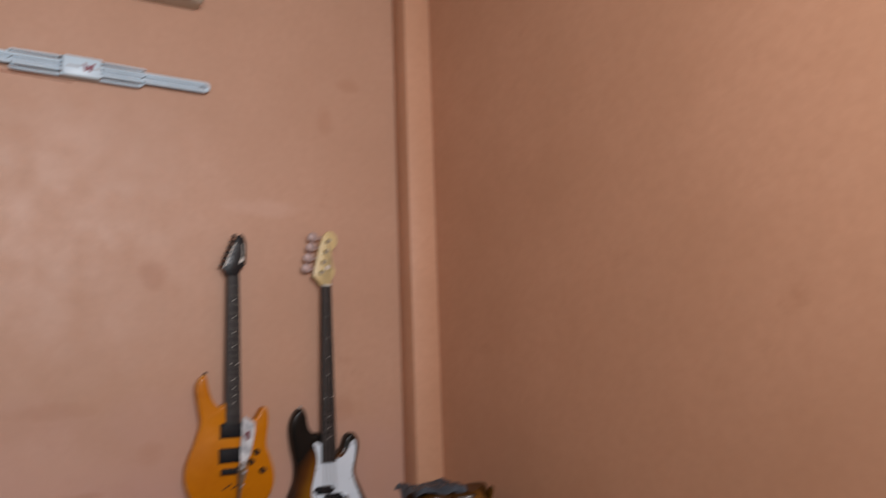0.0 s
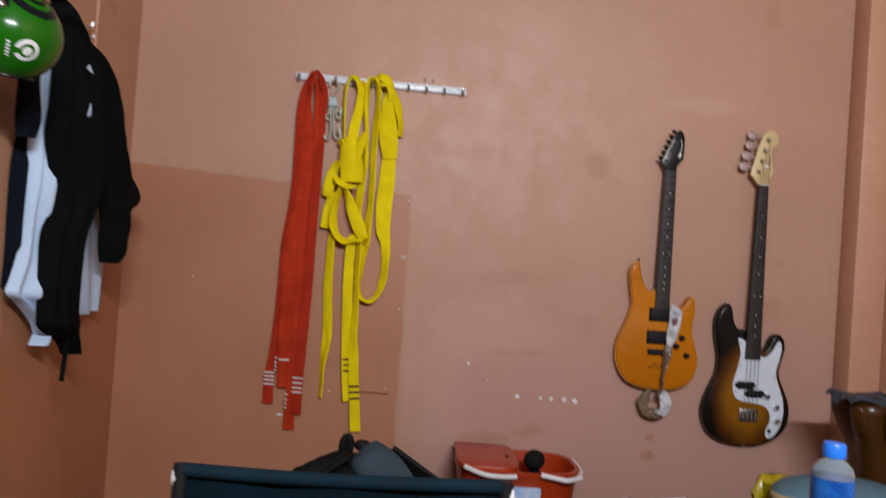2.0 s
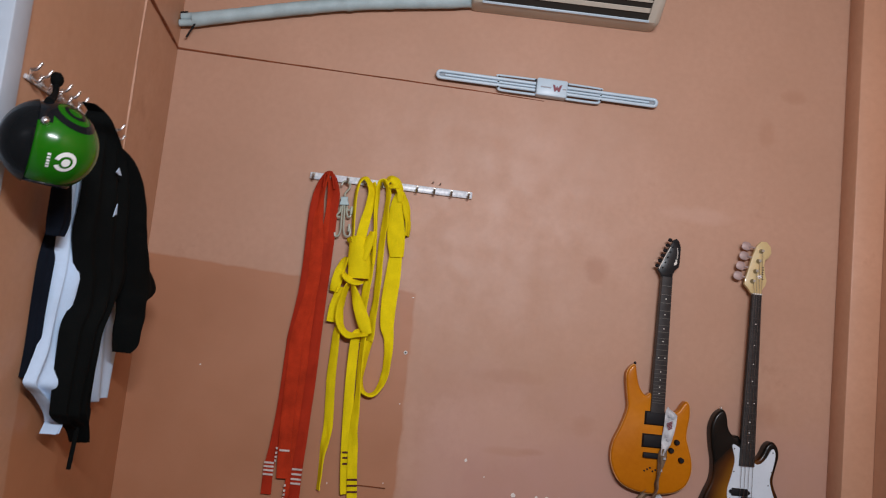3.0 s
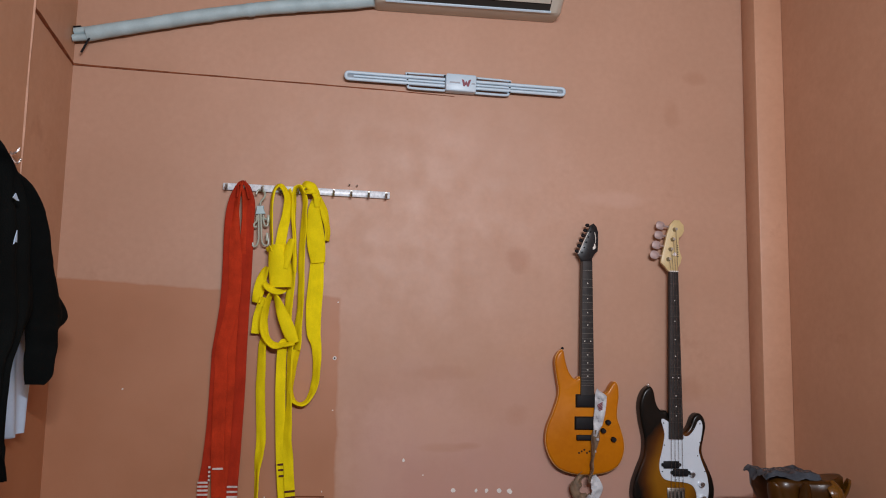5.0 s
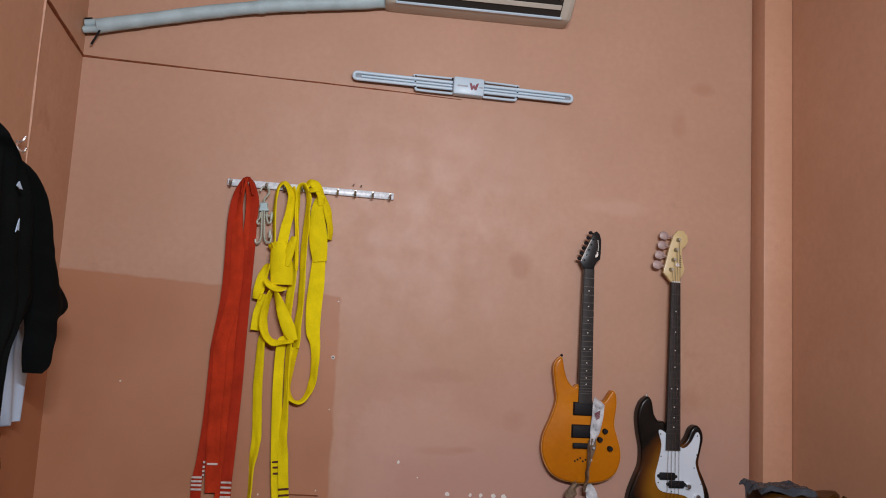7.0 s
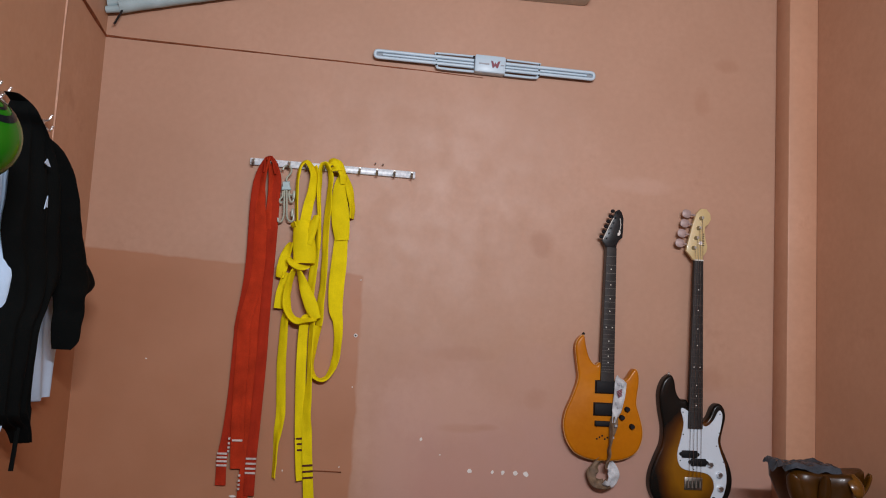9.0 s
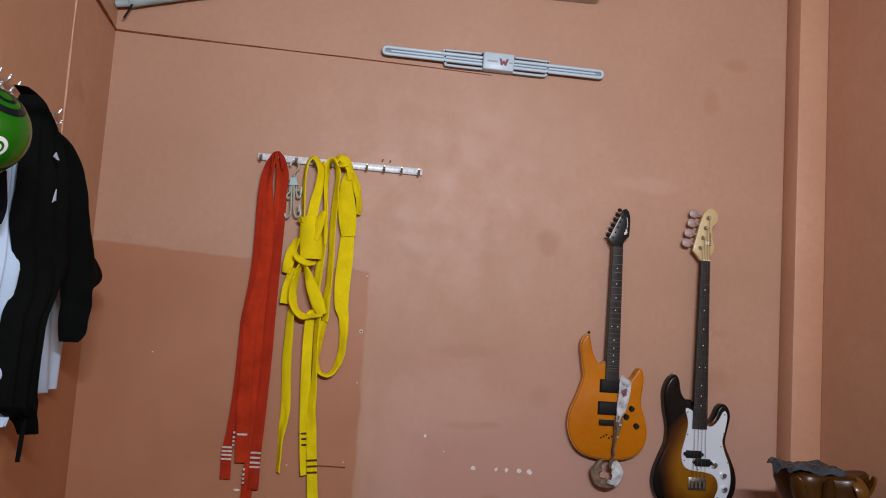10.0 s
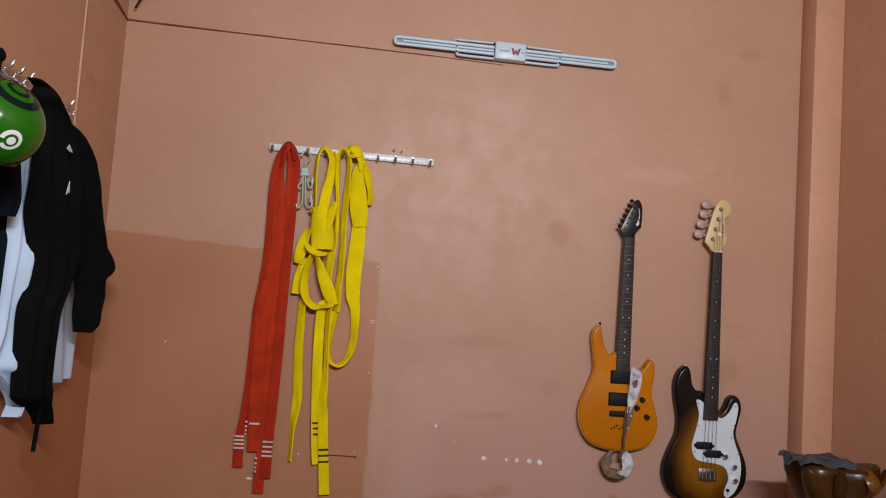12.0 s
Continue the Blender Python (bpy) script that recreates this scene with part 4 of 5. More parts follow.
part("strap_tail", ribbon([(1.454, -0.064, 0.8, 0.6), (1.448, -0.0645, 0.74, 0.5), (1.437, -0.063, 0.68, 0.4), (1.432, -0.061, 0.63, 0.5), (1.43, -0.056, 0.6, 0.6)], 0.036, 0.003, wave=0.012, seed=2), "strap_brown", ps, "twisted brown lower end", smooth=60)
for k in range(5):
    z = 0.9 - k * 0.006
    part("print_mark", tilt(box(1.452 + 0.002 * k, 1.476, -0.074, -0.0695, z - 0.0013, z + 0.0013), 1.465, z, 0.5), "logo_red", st)
for x, z in ((1.462, 0.925), (1.477, 0.918), (1.456, 0.85), (1.463, 0.835), (1.45, 0.79), (1.455, 0.765), (1.444, 0.72)):
    part("print_mark", box(x - 0.005, x + 0.005, -0.0725, -0.068, z - 0.004, z + 0.004), "logo_grey", st)
part("strap_loop", ribbon([(1.41, -0.036, 0.63, 0.8), (1.385, -0.041, 0.605, 0.9), (1.378, -0.041, 0.575, 0.9), (1.395, -0.044, 0.545, 0.9), (1.42, -0.046, 0.536, 0.8), (1.44, -0.048, 0.545, 0.9)], 0.04, 0.003, wave=0.014, seed=4), "strap_brown", ps, smooth=60)
part("strap_end", ribbon([(1.44, -0.046, 0.62, 1.0), (1.452, -0.052, 0.6, 1.2), (1.458, -0.054, 0.57, 1.2), (1.442, -0.054, 0.542, 0.9), (1.418, -0.052, 0.55, 0.7)], 0.034, 0.003, wave=0.012, seed=7), "paper", ps, smooth=60)

B = (1.776, 0.442, 0.0)
bs = thing("bass_guitar", (1.77, -0.05, 0.442), "sunburst bass guitar with white pickguard on wall", "guitar", "guitars on the wall")
OUT = [(-0.098, 0.526), (-0.125, 0.505), (-0.141, 0.455), (-0.136, 0.39), (-0.123, 0.323), (-0.126, 0.262), (-0.147, 0.209), (-0.168, 0.15), (-0.171, 0.095), (-0.15, 0.046), (-0.105, 0.014), (-0.04, 0.0), (0.04, 0.002), (0.105, 0.025), (0.146, 0.065), (0.16, 0.115), (0.155, 0.165), (0.135, 0.215), (0.117, 0.255), (0.112, 0.285), (0.121, 0.33), (0.129, 0.372), (0.122, 0.405), (0.103, 0.423), (0.08, 0.41), (0.062, 0.37), (0.04, 0.35), (0.0, 0.352), (-0.028, 0.428), (-0.053, 0.432), (-0.073, 0.46), (-0.082, 0.505)]
part("body", guitar_place(slab(spline(OUT, 5, True), -0.082, -0.038, 0.01, 3), *B), "burst", bs)
PG = [(-0.056, 0.397), (-0.03, 0.392), (0.03, 0.34), (0.055, 0.337), (0.078, 0.36), (0.095, 0.392), (0.107, 0.395), (0.113, 0.37), (0.105, 0.32), (0.096, 0.28), (0.108, 0.235), (0.126, 0.19), (0.134, 0.14), (0.128, 0.09), (0.11, 0.052), (0.085, 0.032), (0.07, 0.04), (0.072, 0.065), (0.083, 0.095), (0.08, 0.125), (0.063, 0.148), (0.03, 0.158), (-0.035, 0.166), (-0.06, 0.188), (-0.066, 0.23), (-0.052, 0.29), (-0.044, 0.345)]
pg = part("pickguard", guitar_place(slab(spline(PG, 4, True), -0.0855, -0.081, 0.001, 1), *B), "guard", bs, "white pickguard")
for x, z in ((-0.048, 0.385), (0.102, 0.383), (0.1, 0.31), (0.119, 0.2), (0.118, 0.06), (-0.055, 0.2), (-0.045, 0.3), (0.0, 0.168), (0.083, 0.045), (0.09, 0.26)):
    part("screw", guitar_place(rod((x, -0.0865, z), (x, -0.085, z), 0.0025, 8), *B), "black", pg)
bw = [(-0.0178, 0.981), (0.0178, 0.981), (0.029, 0.325), (-0.029, 0.325)]
# maple neck in dark rosewood colour: the shade on its side painted in
part("neck", guitar_place(slab([(x * 0.8, z) for x, z in bw], -0.089, -0.068), *B), "rosewood", bs)
fbd = part("fretboard", guitar_place(slab(bw, -0.096, -0.0885, 0.001), *B), "rosewood", bs)
frets_and_dots(fbd, B, 0.981, 0.0356, 0.327, 0.058, 0.864, 20, -0.0965, (3, 5, 7, 9, 12, 15, 17, 19))
part("nut", guitar_place(box(-0.0178, 0.0178, -0.099, -0.085, 0.98, 0.985), *B), "pearl", bs)
HS = [(-0.0205, 0.984), (-0.032, 1.0), (-0.05, 1.018), (-0.046, 1.04), (-0.036, 1.08), (-0.024, 1.13), (-0.01, 1.172), (0.008, 1.192), (0.03, 1.192), (0.047, 1.173), (0.05, 1.15), (0.04, 1.13), (0.028, 1.12), (0.025, 1.1), (0.03, 1.065), (0.038, 1.04), (0.034, 1.02), (0.022, 1.0), (0.0205, 0.984)]
hd = part("headstock", guitar_place(slab(HS, -0.086, -0.072, 0.002), *B), "maple", bs, "pale maple headstock")
for k, (x, z) in enumerate(((-0.045, 1.17), (-0.052, 1.131), (-0.063, 1.09), (-0.071, 1.05))):
    pd = loft([(-0.0035, 0, 0, 0.016, 0.015), (-0.002, 0, 0, 0.0185, 0.017), (0.002, 0, 0, 0.0185, 0.017), (0.0035, 0, 0, 0.016, 0.015)], 14, 2.6)
    bmesh.ops.transform(pd, matrix=Matrix.Translation((x, -0.07, z)) @ pose(0, 0, 0, 90, 12, 0), verts=pd.verts)
    rod((x + 0.012, -0.074, z - 0.002), (x + 0.04, -0.076, z - 0.006), 0.004, 8, pd)
    tn = part("tuner", guitar_place(pd, *B), "paddle", hd, "dull metal tuner paddle")
    px, pz = 0.009 - 0.0095 * k, 1.153 - 0.0405 * k
    part("tuner_post", guitar_place(tube([(px, -0.104, pz), (px, -0.096, pz), (px, -0.085, pz)], [0.0055, 0.0065, 0.0095], 12, per=1), *B), "dull_chrome", tn)
part("string_tree", guitar_place(rod((0.006, -0.092, 1.052), (0.006, -0.085, 1.052), 0.0075, 12), *B), "chrome", hd)
for k in range(6):
    part("logo_bar", guitar_place(box(0.02 - 0.004, 0.02 + 0.003 - 0.001 * (k % 2), -0.0872, -0.0855, 1.042 + k * 0.009, 1.046 + k * 0.009), *B), "rosewood", hd)
for cx, cz in ((-0.02, 0.226), (0.017, 0.196)):
    pk = part("pickup", guitar_place(box(cx - 0.031, cx + 0.031, -0.094, -0.085, cz - 0.014, cz + 0.014, 0.003), *B), "black", bs, "black split pickup")
    for s in (-0.036, 0.036):
        part("pickup_ear", guitar_place(rod((cx + s * 0.92, -0.092, cz), (cx + s * 0.92, -0.085, cz), 0.007, 10), *B), "black", pk)
for x, z in ((0.063, 0.19), (0.101, 0.152), (0.106, 0.1)):
    part("knob", guitar_place(tube([(x, -0.085, z), (x, -0.096, z), (x, -0.104, z)], [0.0105, 0.0105, 0.009], 16, per=1), *B), "chrome", bs, "domed chrome knob")
part("jack", guitar_place(rod((0.082, -0.09, 0.06), (0.082, -0.085, 0.06), 0.007, 10), *B), "black", bs)
br = part("bridge", guitar_place(box(-0.036, 0.036, -0.088, -0.081, 0.09, 0.138, 0.002), *B), "dull_chrome", bs, "dull chrome bridge")
for k in range(4):
    x = -0.024 + 0.016 * k
    part("saddle", guitar_place(rod((x, -0.093, 0.1), (x, -0.093, 0.126), 0.006, 10), *B), "dull_chrome", br)
    x1 = -0.0145 + 0.0097 * k
    part("string", guitar_place(tube([(x, -0.099, 0.112), (x1, -0.1, 0.983), (0.009 - 0.0095 * (3 - k), -0.098, 1.153 - 0.0405 * (3 - k))], 0.0008, 5, per=1), *B), "string", bs)
for x, z in ((-0.1, 0.53), (0.0, -0.003)):
    part("strap_button", guitar_place(ball((x, -0.06, z), 0.007, None, 8), *B), "chrome", bs)
part("hanger_cord", guitar_place(tube([(-0.02, -0.08, 1.0), (0.0, -0.03, 1.06), (0.0, 0.0, 1.1)], 0.002, 6, per=3), *B), "black", bs)

# ---- left wall: coat hooks, helmet, clothes ----
LW = XL + 0.012
ch = thing("coat_rack", (LW, -0.75, 1.69), "silver coat rack with chrome double hooks", "coat rack")


part("rack_strip", box(LW, LW + 0.009, -1.135, -0.5, 1.651, 1.664, 0.003), "rack", ch)
for k in (0, 1, 2, 3, 4, 5, 10):
    y = -1.118 + 0.0585 * k
    h = tube([(LW + 0.009, y, 1.68), (LW + 0.02, y, 1.682), (LW + 0.026, y, 1.686), (LW + 0.031, y, 1.695)], [0.006, 0.005, 0.0045, 0.004], 8, per=4)
    tube([(LW + 0.009, y, 1.664), (LW + 0.022, y, 1.652), (LW + 0.031, y, 1.65), (LW + 0.037, y, 1.659)], [0.006, 0.005, 0.0045, 0.004], 8, h, per=4)
    box(LW + 0.006, LW + 0.012, y - 0.006, y + 0.006, 1.655, 1.686, 0.003, 1, h)
    ball((LW + 0.032, y, 1.697), 0.005, h, 10)
    ball((LW + 0.038, y, 1.661), 0.0055, h, 10)
    part("hook", h, "chrome", ch, "chrome double hook with ball ends")

jk = thing("jacket", (LW, -0.6, 1.66), "black fleece jacket hanging from a hook", "jacket")
jk0 = LW + 0.07
part("jacket_body", cloth([(1.652, -0.89, -0.95, 0.5), (1.635, -0.91, -0.89, 0.8), (1.61, -0.915, -0.85), (1.58, -0.88, -0.765), (1.52, -0.875, -0.675), (1.4, -0.868, -0.6), (1.3, -0.88, -0.57), (1.2, -0.835, -0.57), (1.11, -0.825, -0.64), (1.05, -0.86, -0.687), (0.97, -0.86, -0.703), (0.83, -0.845, -0.665, 0.8), (0.8, -0.83, -0.652, 0.8), (0.76, -0.73, -0.655, 0.7), (0.705, -0.675, -0.633, 0.5)], jk0, 0.05, 3.2, 0.012, 1.3), "jacket", jk, smooth=70)
part("sleeve", cloth([(1.58, -0.82, -0.777, 0.6), (1.52, -0.73, -0.65), (1.46, -0.68, -0.605), (1.385, -0.64, -0.535), (1.35, -0.62, -0.488), (1.32, -0.6, -0.487), (1.25, -0.57, -0.37), (1.195, -0.545, -0.292), (1.165, -0.53, -0.315), (1.14, -0.522, -0.367), (1.09, -0.505, -0.38), (1.05, -0.51, -0.408), (1, -0.498, -0.446), (0.972, -0.485, -0.49, 0.7)], jk0 + 0.015, 0.055, 1.4, 0.012, 4.1, 14), "jacket", jk, smooth=70)
# white slivers laid on the jacket stand for glimpses of the shirt beneath
for tri in (((-0.776, 1.503), (-0.792, 1.488), (-0.77, 1.484), (-0.75, 1.485)), ((-0.747, 1.404), (-0.756, 1.385), (-0.763, 1.364), (-0.752, 1.372), (-0.742, 1.371))):
    tg = slab(tri, -0.001, 0.001)
    bmesh.ops.transform(tg, matrix=Matrix(((0, -1, 0, jk0 + 0.077), (1, 0, 0, -0.045), (0, 0, 1, 0.004), (0, 0, 0, 1))), verts=tg.verts)
    part("shirt_glimpse", tg, "shirt", jk, "small glimpse of the white shirt")
part("drawcord", tube([(jk0 + 0.03, -0.71, 0.76), (jk0 + 0.03, -0.718, 0.7), (jk0 + 0.03, -0.728, 0.642)], 0.007, 6, per=3), "jacket", jk)

sh = thing("shirt", (LW, -0.8, 1.6), "white cotton shirt hanging under the jacket", "shirt")
part("shirt_front", cloth([(1.6, -0.855, -0.76, 0.5), (1.45, -0.855, -0.74), (1.304, -0.88, -0.74), (1.184, -0.875, -0.74), (1.018, -0.885, -0.72), (0.932, -0.918, -0.72), (0.89, -0.935, -0.73), (0.86, -0.87, -0.74), (0.8, -0.785, -0.75), (0.745, -0.755, -0.79, 0.6)], LW + 0.03, 0.028, 2.4, 0.018, 2.2, 34), "shirt", sh, smooth=70)
part("shirt_back", cloth([(1.25, -0.6, -0.33, 0.6), (1.115, -0.58, -0.31), (0.98, -0.55, -0.314), (0.86, -0.5, -0.322), (0.806, -0.455, -0.326, 0.8)], LW + 0.012, 0.022, 1.6, 0.008, 5.2), "shirt", sh, smooth=70)

nv = thing("trousers", (LW, -0.95, 1.6), "dark navy trousers hanging on coat hook", "trousers")
part("trouser_leg", cloth([(1.65, -0.91, -0.85, 0.5), (1.5, -0.89, -0.8), (1.39, -0.87, -0.8), (1.3, -0.885, -0.8), (1.22, -0.905, -0.83), (1.1, -0.905, -0.85), (0.98, -0.9, -0.86), (0.9, -0.905, -0.88, 0.7)], LW + 0.002, 0.018, 2.0, 0.006, 3.1), "navy", nv, smooth=70)
part("waistband", cloth([(1.42, -1.0, -0.945, 0.7), (1.33, -1.0, -0.945), (1.28, -0.99, -0.95, 0.6)], LW + 0.05, 0.03, 1.0, 0.006, 8.1, 10), "navy", nv, smooth=70)

# helmet: open-face shell hung by its strap
HC = Vector((-0.44, -1.225, 1.474))
hm = thing("helmet", HC, "green and black open-face motorcycle helmet", "helmet")


def shell(r, keep, scale=(1, 1, 1), seg=40, th=0.0):
    b = bmesh.new()
    bmesh.ops.create_uvsphere(b, u_segments=seg, v_segments=seg // 2, radius=r)
    dead = [f for f in b.faces if not keep(f.calc_center_median().normalized())]
    bmesh.ops.delete(b, geom=dead, context="FACES")
    bmesh.ops.solidify(b, geom=b.faces[:], thickness=0.004) if th else None
    bmesh.ops.transform(b, matrix=HM @ Matrix.Diagonal((*scale, 1)), verts=b.verts)
    return b


# local axes: x away from the room, y towards the face opening, z towards the crown
side = Vector((-0.5, 0.84, 0.2)).normalized()
up = Vector((0.12, -0.12, 1.0))
up = (up - side * up.dot(side)).normalized()
fwd = up.cross(side).normalized()
HM = Matrix.Translation(HC) @ Matrix((side, fwd, up)).transposed().to_4x4() @ Matrix.Scale(0.875, 4)
SC = (0.97, 1.0, 0.98)


def cut_shell(r, cuts, scale):
    """A sphere cut clean by planes: each cut is a direction and the least height along it, in radii."""
    b = bmesh.new()
    bmesh.ops.create_uvsphere(b, u_segments=56, v_segments=36, radius=r)
    for d, h in cuts:
        no = Vector(d).normalized()
        bmesh.ops.bisect_plane(b, geom=b.verts[:] + b.edges[:] + b.faces[:], plane_co=no * (h * r), plane_no=no, clear_inner=True)
    bmesh.ops.transform(b, matrix=HM @ Matrix.Diagonal((*scale, 1)), verts=b.verts)
    return b


def crown_zone(lo, hi):
    """A zone of the shell round the tilted crown axis."""
    return cut_shell(0.1203, (((-0.44, -0.3, 0.84), lo), ((0.44, 0.3, -0.84), -hi)), SC)


part("shell_green", cut_shell(0.119, (((0, 0, 1), -0.86),), SC), "green_gloss", hm, "glossy green shell")
part("shell_black", cut_shell(0.1196, (((0, 1, 0), 0.14), ((0, 0, 1), 0.5)), SC), "helmet_black", hm, "glossy black front shell")
part("crown_band", crown_zone(0.845, 0.925), "helmet_black", hm, "black crown band")
part("crown_ring", crown_zone(0.968, 0.986), "helmet_black", hm, "thin black ring on the crown")
part("lining", shell(0.106, lambda c: c.z > -0.92, SC), "helmet_black", hm)
part("visor", cut_shell(0.1235, (((0, 1, 0), 0.4), ((0, 0, 1), -0.9), ((0, 0, -1), -0.92)), (0.98, 1.05, 0.99)), "visor", hm, "smoked flip visor")
part("rim", tube([HM @ Vector((0.06 * math.cos(a) * 0.95, 0.06 * math.sin(a) * 1.02, -0.1)) for a in np.linspace(0, 6.1, 18)], 0.005, 8, per=2), "helmet_black", hm)
part("visor_screw", ball(HM @ Vector((-0.1, 0.035, 0.06)), 0.01, None, 10), "chrome", hm)
part("strap", tube([HM @ Vector((-0.03, 0.03, 0.108)), (LW + 0.075, -1.115, 1.625), (LW + 0.06, -1.085, 1.668)], [0.012, 0.008, 0.008], 8, per=5), "jacket", hm)
part("strap_pad", ball((LW + 0.06, -1.085, 1.67), 0.02, None, 12, (0.8, 1, 1)), "jacket", hm)


def decal(pts_fn, r, m, nm, lab=""):
    """A thin sticker wrapped on the shell's side."""
    b = bmesh.new()
    quads = pts_fn()
    for q in quads:
        vs = []
        for (u, v) in q:
            c = Vector((-1.0, u, v)).normalized() * r
            vs.append(b.verts.new(HM @ Vector((c.x * SC[0], c.y * SC[1], c.z * SC[2]))))
        b.faces.new(vs)
    bmesh.ops.remove_doubles(b, verts=b.verts, dist=1e-5)
    e = bmesh.ops.extrude_face_region(b, geom=b.faces[:])
    bmesh.ops.translate(b, verts=[v for v in e["geom"] if isinstance(v, bmesh.types.BMVert)], vec=(0.0003, -0.0006, 0))
    return part(nm, b, m, hm, lab)


DU, DV = -0.3, -0.32


def arc(r0, r1, a0, a1, n=20, cu=DU, cv=DV):
    qs = []
    for k in range(n):
        a, b = a0 + (a1 - a0) * k / n, a0 + (a1 - a0) * (k + 1) / n
        qs.append([(cu + r * math.cos(t), cv + r * math.sin(t)) for r, t in ((r0, a), (r1, a), (r1, b), (r0, b))])
    return qs


decal(lambda: arc(0.17, 0.27, 0.25, 5.9), 0.1202, "sticker", "emblem_ring", "white open ring emblem")
decal(lambda: arc(0.0, 0.105, 0, 6.283), 0.1202, "sticker", "emblem_dot", "white round emblem dot")
for k in range(5):
    decal(lambda: [[(0.05, DV - 0.2 + 0.08 * k), (0.12, DV - 0.2 + 0.08 * k), (0.12, DV - 0.15 + 0.08 * k), (0.05, DV - 0.15 + 0.08 * k)]], 0.1202, "sticker", "print_bar")

# ---- floor things ----
# carved wooden stand in the corner
SX, SY = 2.015, -0.5
sd = thing("carved_stand", (SX, SY, 0), "dark varnished carved wooden stand in corner", "stand")
bm = bmesh.new()
rings = []
for z, r, k, ox in ((0.0, 0.115, 0.03, 0), (0.05, 0.118, 0.03, 0), (0.14, 0.098, 0.03, 0), (0.3, 0.088, 0.03, 0), (0.45, 0.088, 0.04, 0), (0.52, 0.09, 0.06, 0), (0.56, 0.1, 0.09, 0), (0.61, 0.117, 0.13, 0), (0.655, 0.13, 0.16, 0), (0.69, 0.132, 0.16, 0), (0.7, 0.124, 0.15, 0)):
    ring = []
    for q in range(60):
        a = 2 * math.pi * q / 60
        w = math.cos(5 * a + 0.2) + 0.35 * math.cos(3 * a)
        g = r * (1 + k * w) + 0.006 * noise.noise(Vector((math.cos(a) * 3, math.sin(a) * 3, z * 5)))
        ring.append(bm.verts.new((min(SX + ox + g * math.cos(a), XR - 0.004), SY + g * math.sin(a), z + (0.03 * k * w if z > 0.55 else 0))))
    rings.append(ring)
for a, b in zip(rings, rings[1:]):
    for q in range(60):
        bm.faces.new((a[q], a[(q + 1) % 60], b[(q + 1) % 60], b[q]))
bm.faces.new(rings[0][::-1])
bm.faces.new(rings[-1])
part("trunk", bm, "wood", sd, smooth=60)


def petal(base, tip, width, bulge, m):
    """A thick carved leaf growing up and out from the trunk, curled at its tip."""
    b = bmesh.new()
    A, T = Vector(base), Vector(tip)
    ax = (T - A).normalized()
    side = ax.cross(Vector((SX, SY, A.z)) - A).normalized()
    out = side.cross(ax).normalized()
    if out.dot(A - Vector((SX, SY, A.z))) < 0:
        out = -out
    rings = []
    for i in range(11):
        t = i / 10
        c = A.lerp(T, t) + out * (bulge * math.sin(math.pi * t) + 0.012 * t * t)
        w = width * (0.45 + 0.55 * math.sin(math.pi * (0.15 + 0.75 * t))) * (1 if i < 10 else 0.55)
        th = 0.011 * (1 - 0.45 * t)
        rings.append([b.verts.new(c + side * (w * math.cos(q * math.pi / 6)) + out * (th * math.sin(q * math.pi / 6) + 0.25 * w * (1 - abs(math.cos(q * math.pi / 6))))) for q in range(12)])
    for r0, r1 in zip(rings, rings[1:]):
        for q in range(12):
            b.faces.new((r0[q], r0[(q + 1) % 12], r1[(q + 1) % 12], r1[q]))
    b.faces.new(rings[0][::-1])
    b.faces.new(rings[-1])
    bmesh.ops.recalc_face_normals(b, faces=b.faces)
    part("carved_petal", b, m, sd, "amber-brown carved leaf" if m == "wood_light" else "", smooth=60)


for ang, r0, r1, z0, z1, w, m in ((-112, 0.088, 0.138, 0.58, 0.705, 0.02, "wood"), (-72, 0.12, 0.148, 0.7, 0.632, 0.03, "wood_light"), (-12, 0.1, 0.155, 0.6, 0.7, 0.032, "wood_light"), (-150, 0.09, 0.145, 0.58, 0.7, 0.03, "wood")):
    ca, sa = math.cos(math.radians(ang)), math.sin(math.radians(ang))
    petal((SX + r0 * ca, SY + r0 * sa, z0), (SX + r1 * ca, SY + r1 * sa, z1), w, 0.012, m)
bgp = bmesh.new()
n = 26
rows = []
for j in range(n + 1):
    row = []
    for i in range(n + 1):
        u, v = i / n * 2 - 1, j / n * 2 - 1
        x, y = SX - 0.07 + u * 0.098, SY - 0.02 + v * 0.08
        z = 0.718 + 0.02 * abs(noise.noise(Vector((x * 14, y * 14, 1.0)))) + 0.008 * noise.noise(Vector((x * 50, y * 50, 3.0)))
        r = max(abs(u), abs(v))
        if r > 0.9:
            z -= 0.04 * (r - 0.9) / 0.1 * (0.5 + noise.noise(Vector((x * 20, y * 20, 9.0))))
        row.append(bgp.verts.new((min(x, XR - 0.01), y, z)))
    rows.append(row)
for j in range(n):
    for i in range(n):
        bgp.faces.new((rows[j][i], rows[j][i + 1], rows[j + 1][i + 1], rows[j + 1][i]))
bmesh.ops.solidify(bgp, geom=bgp.faces[:], thickness=0.006)
tagged(new("plastic_bag", finish("plastic_bag", bgp, "bag_blue", 50)), "crumpled grey-blue plastic bag on carved stand", "plastic bag")

# mop bucket
def tilt_x(bm, cy, cz, a):
    bmesh.ops.transform(bm, matrix=Matrix.Translation((0, cy, cz)) @ Matrix.Rotation(a, 4, "X") @ Matrix.Translation((0, -cy, -cz)), verts=bm.verts)
    return bm


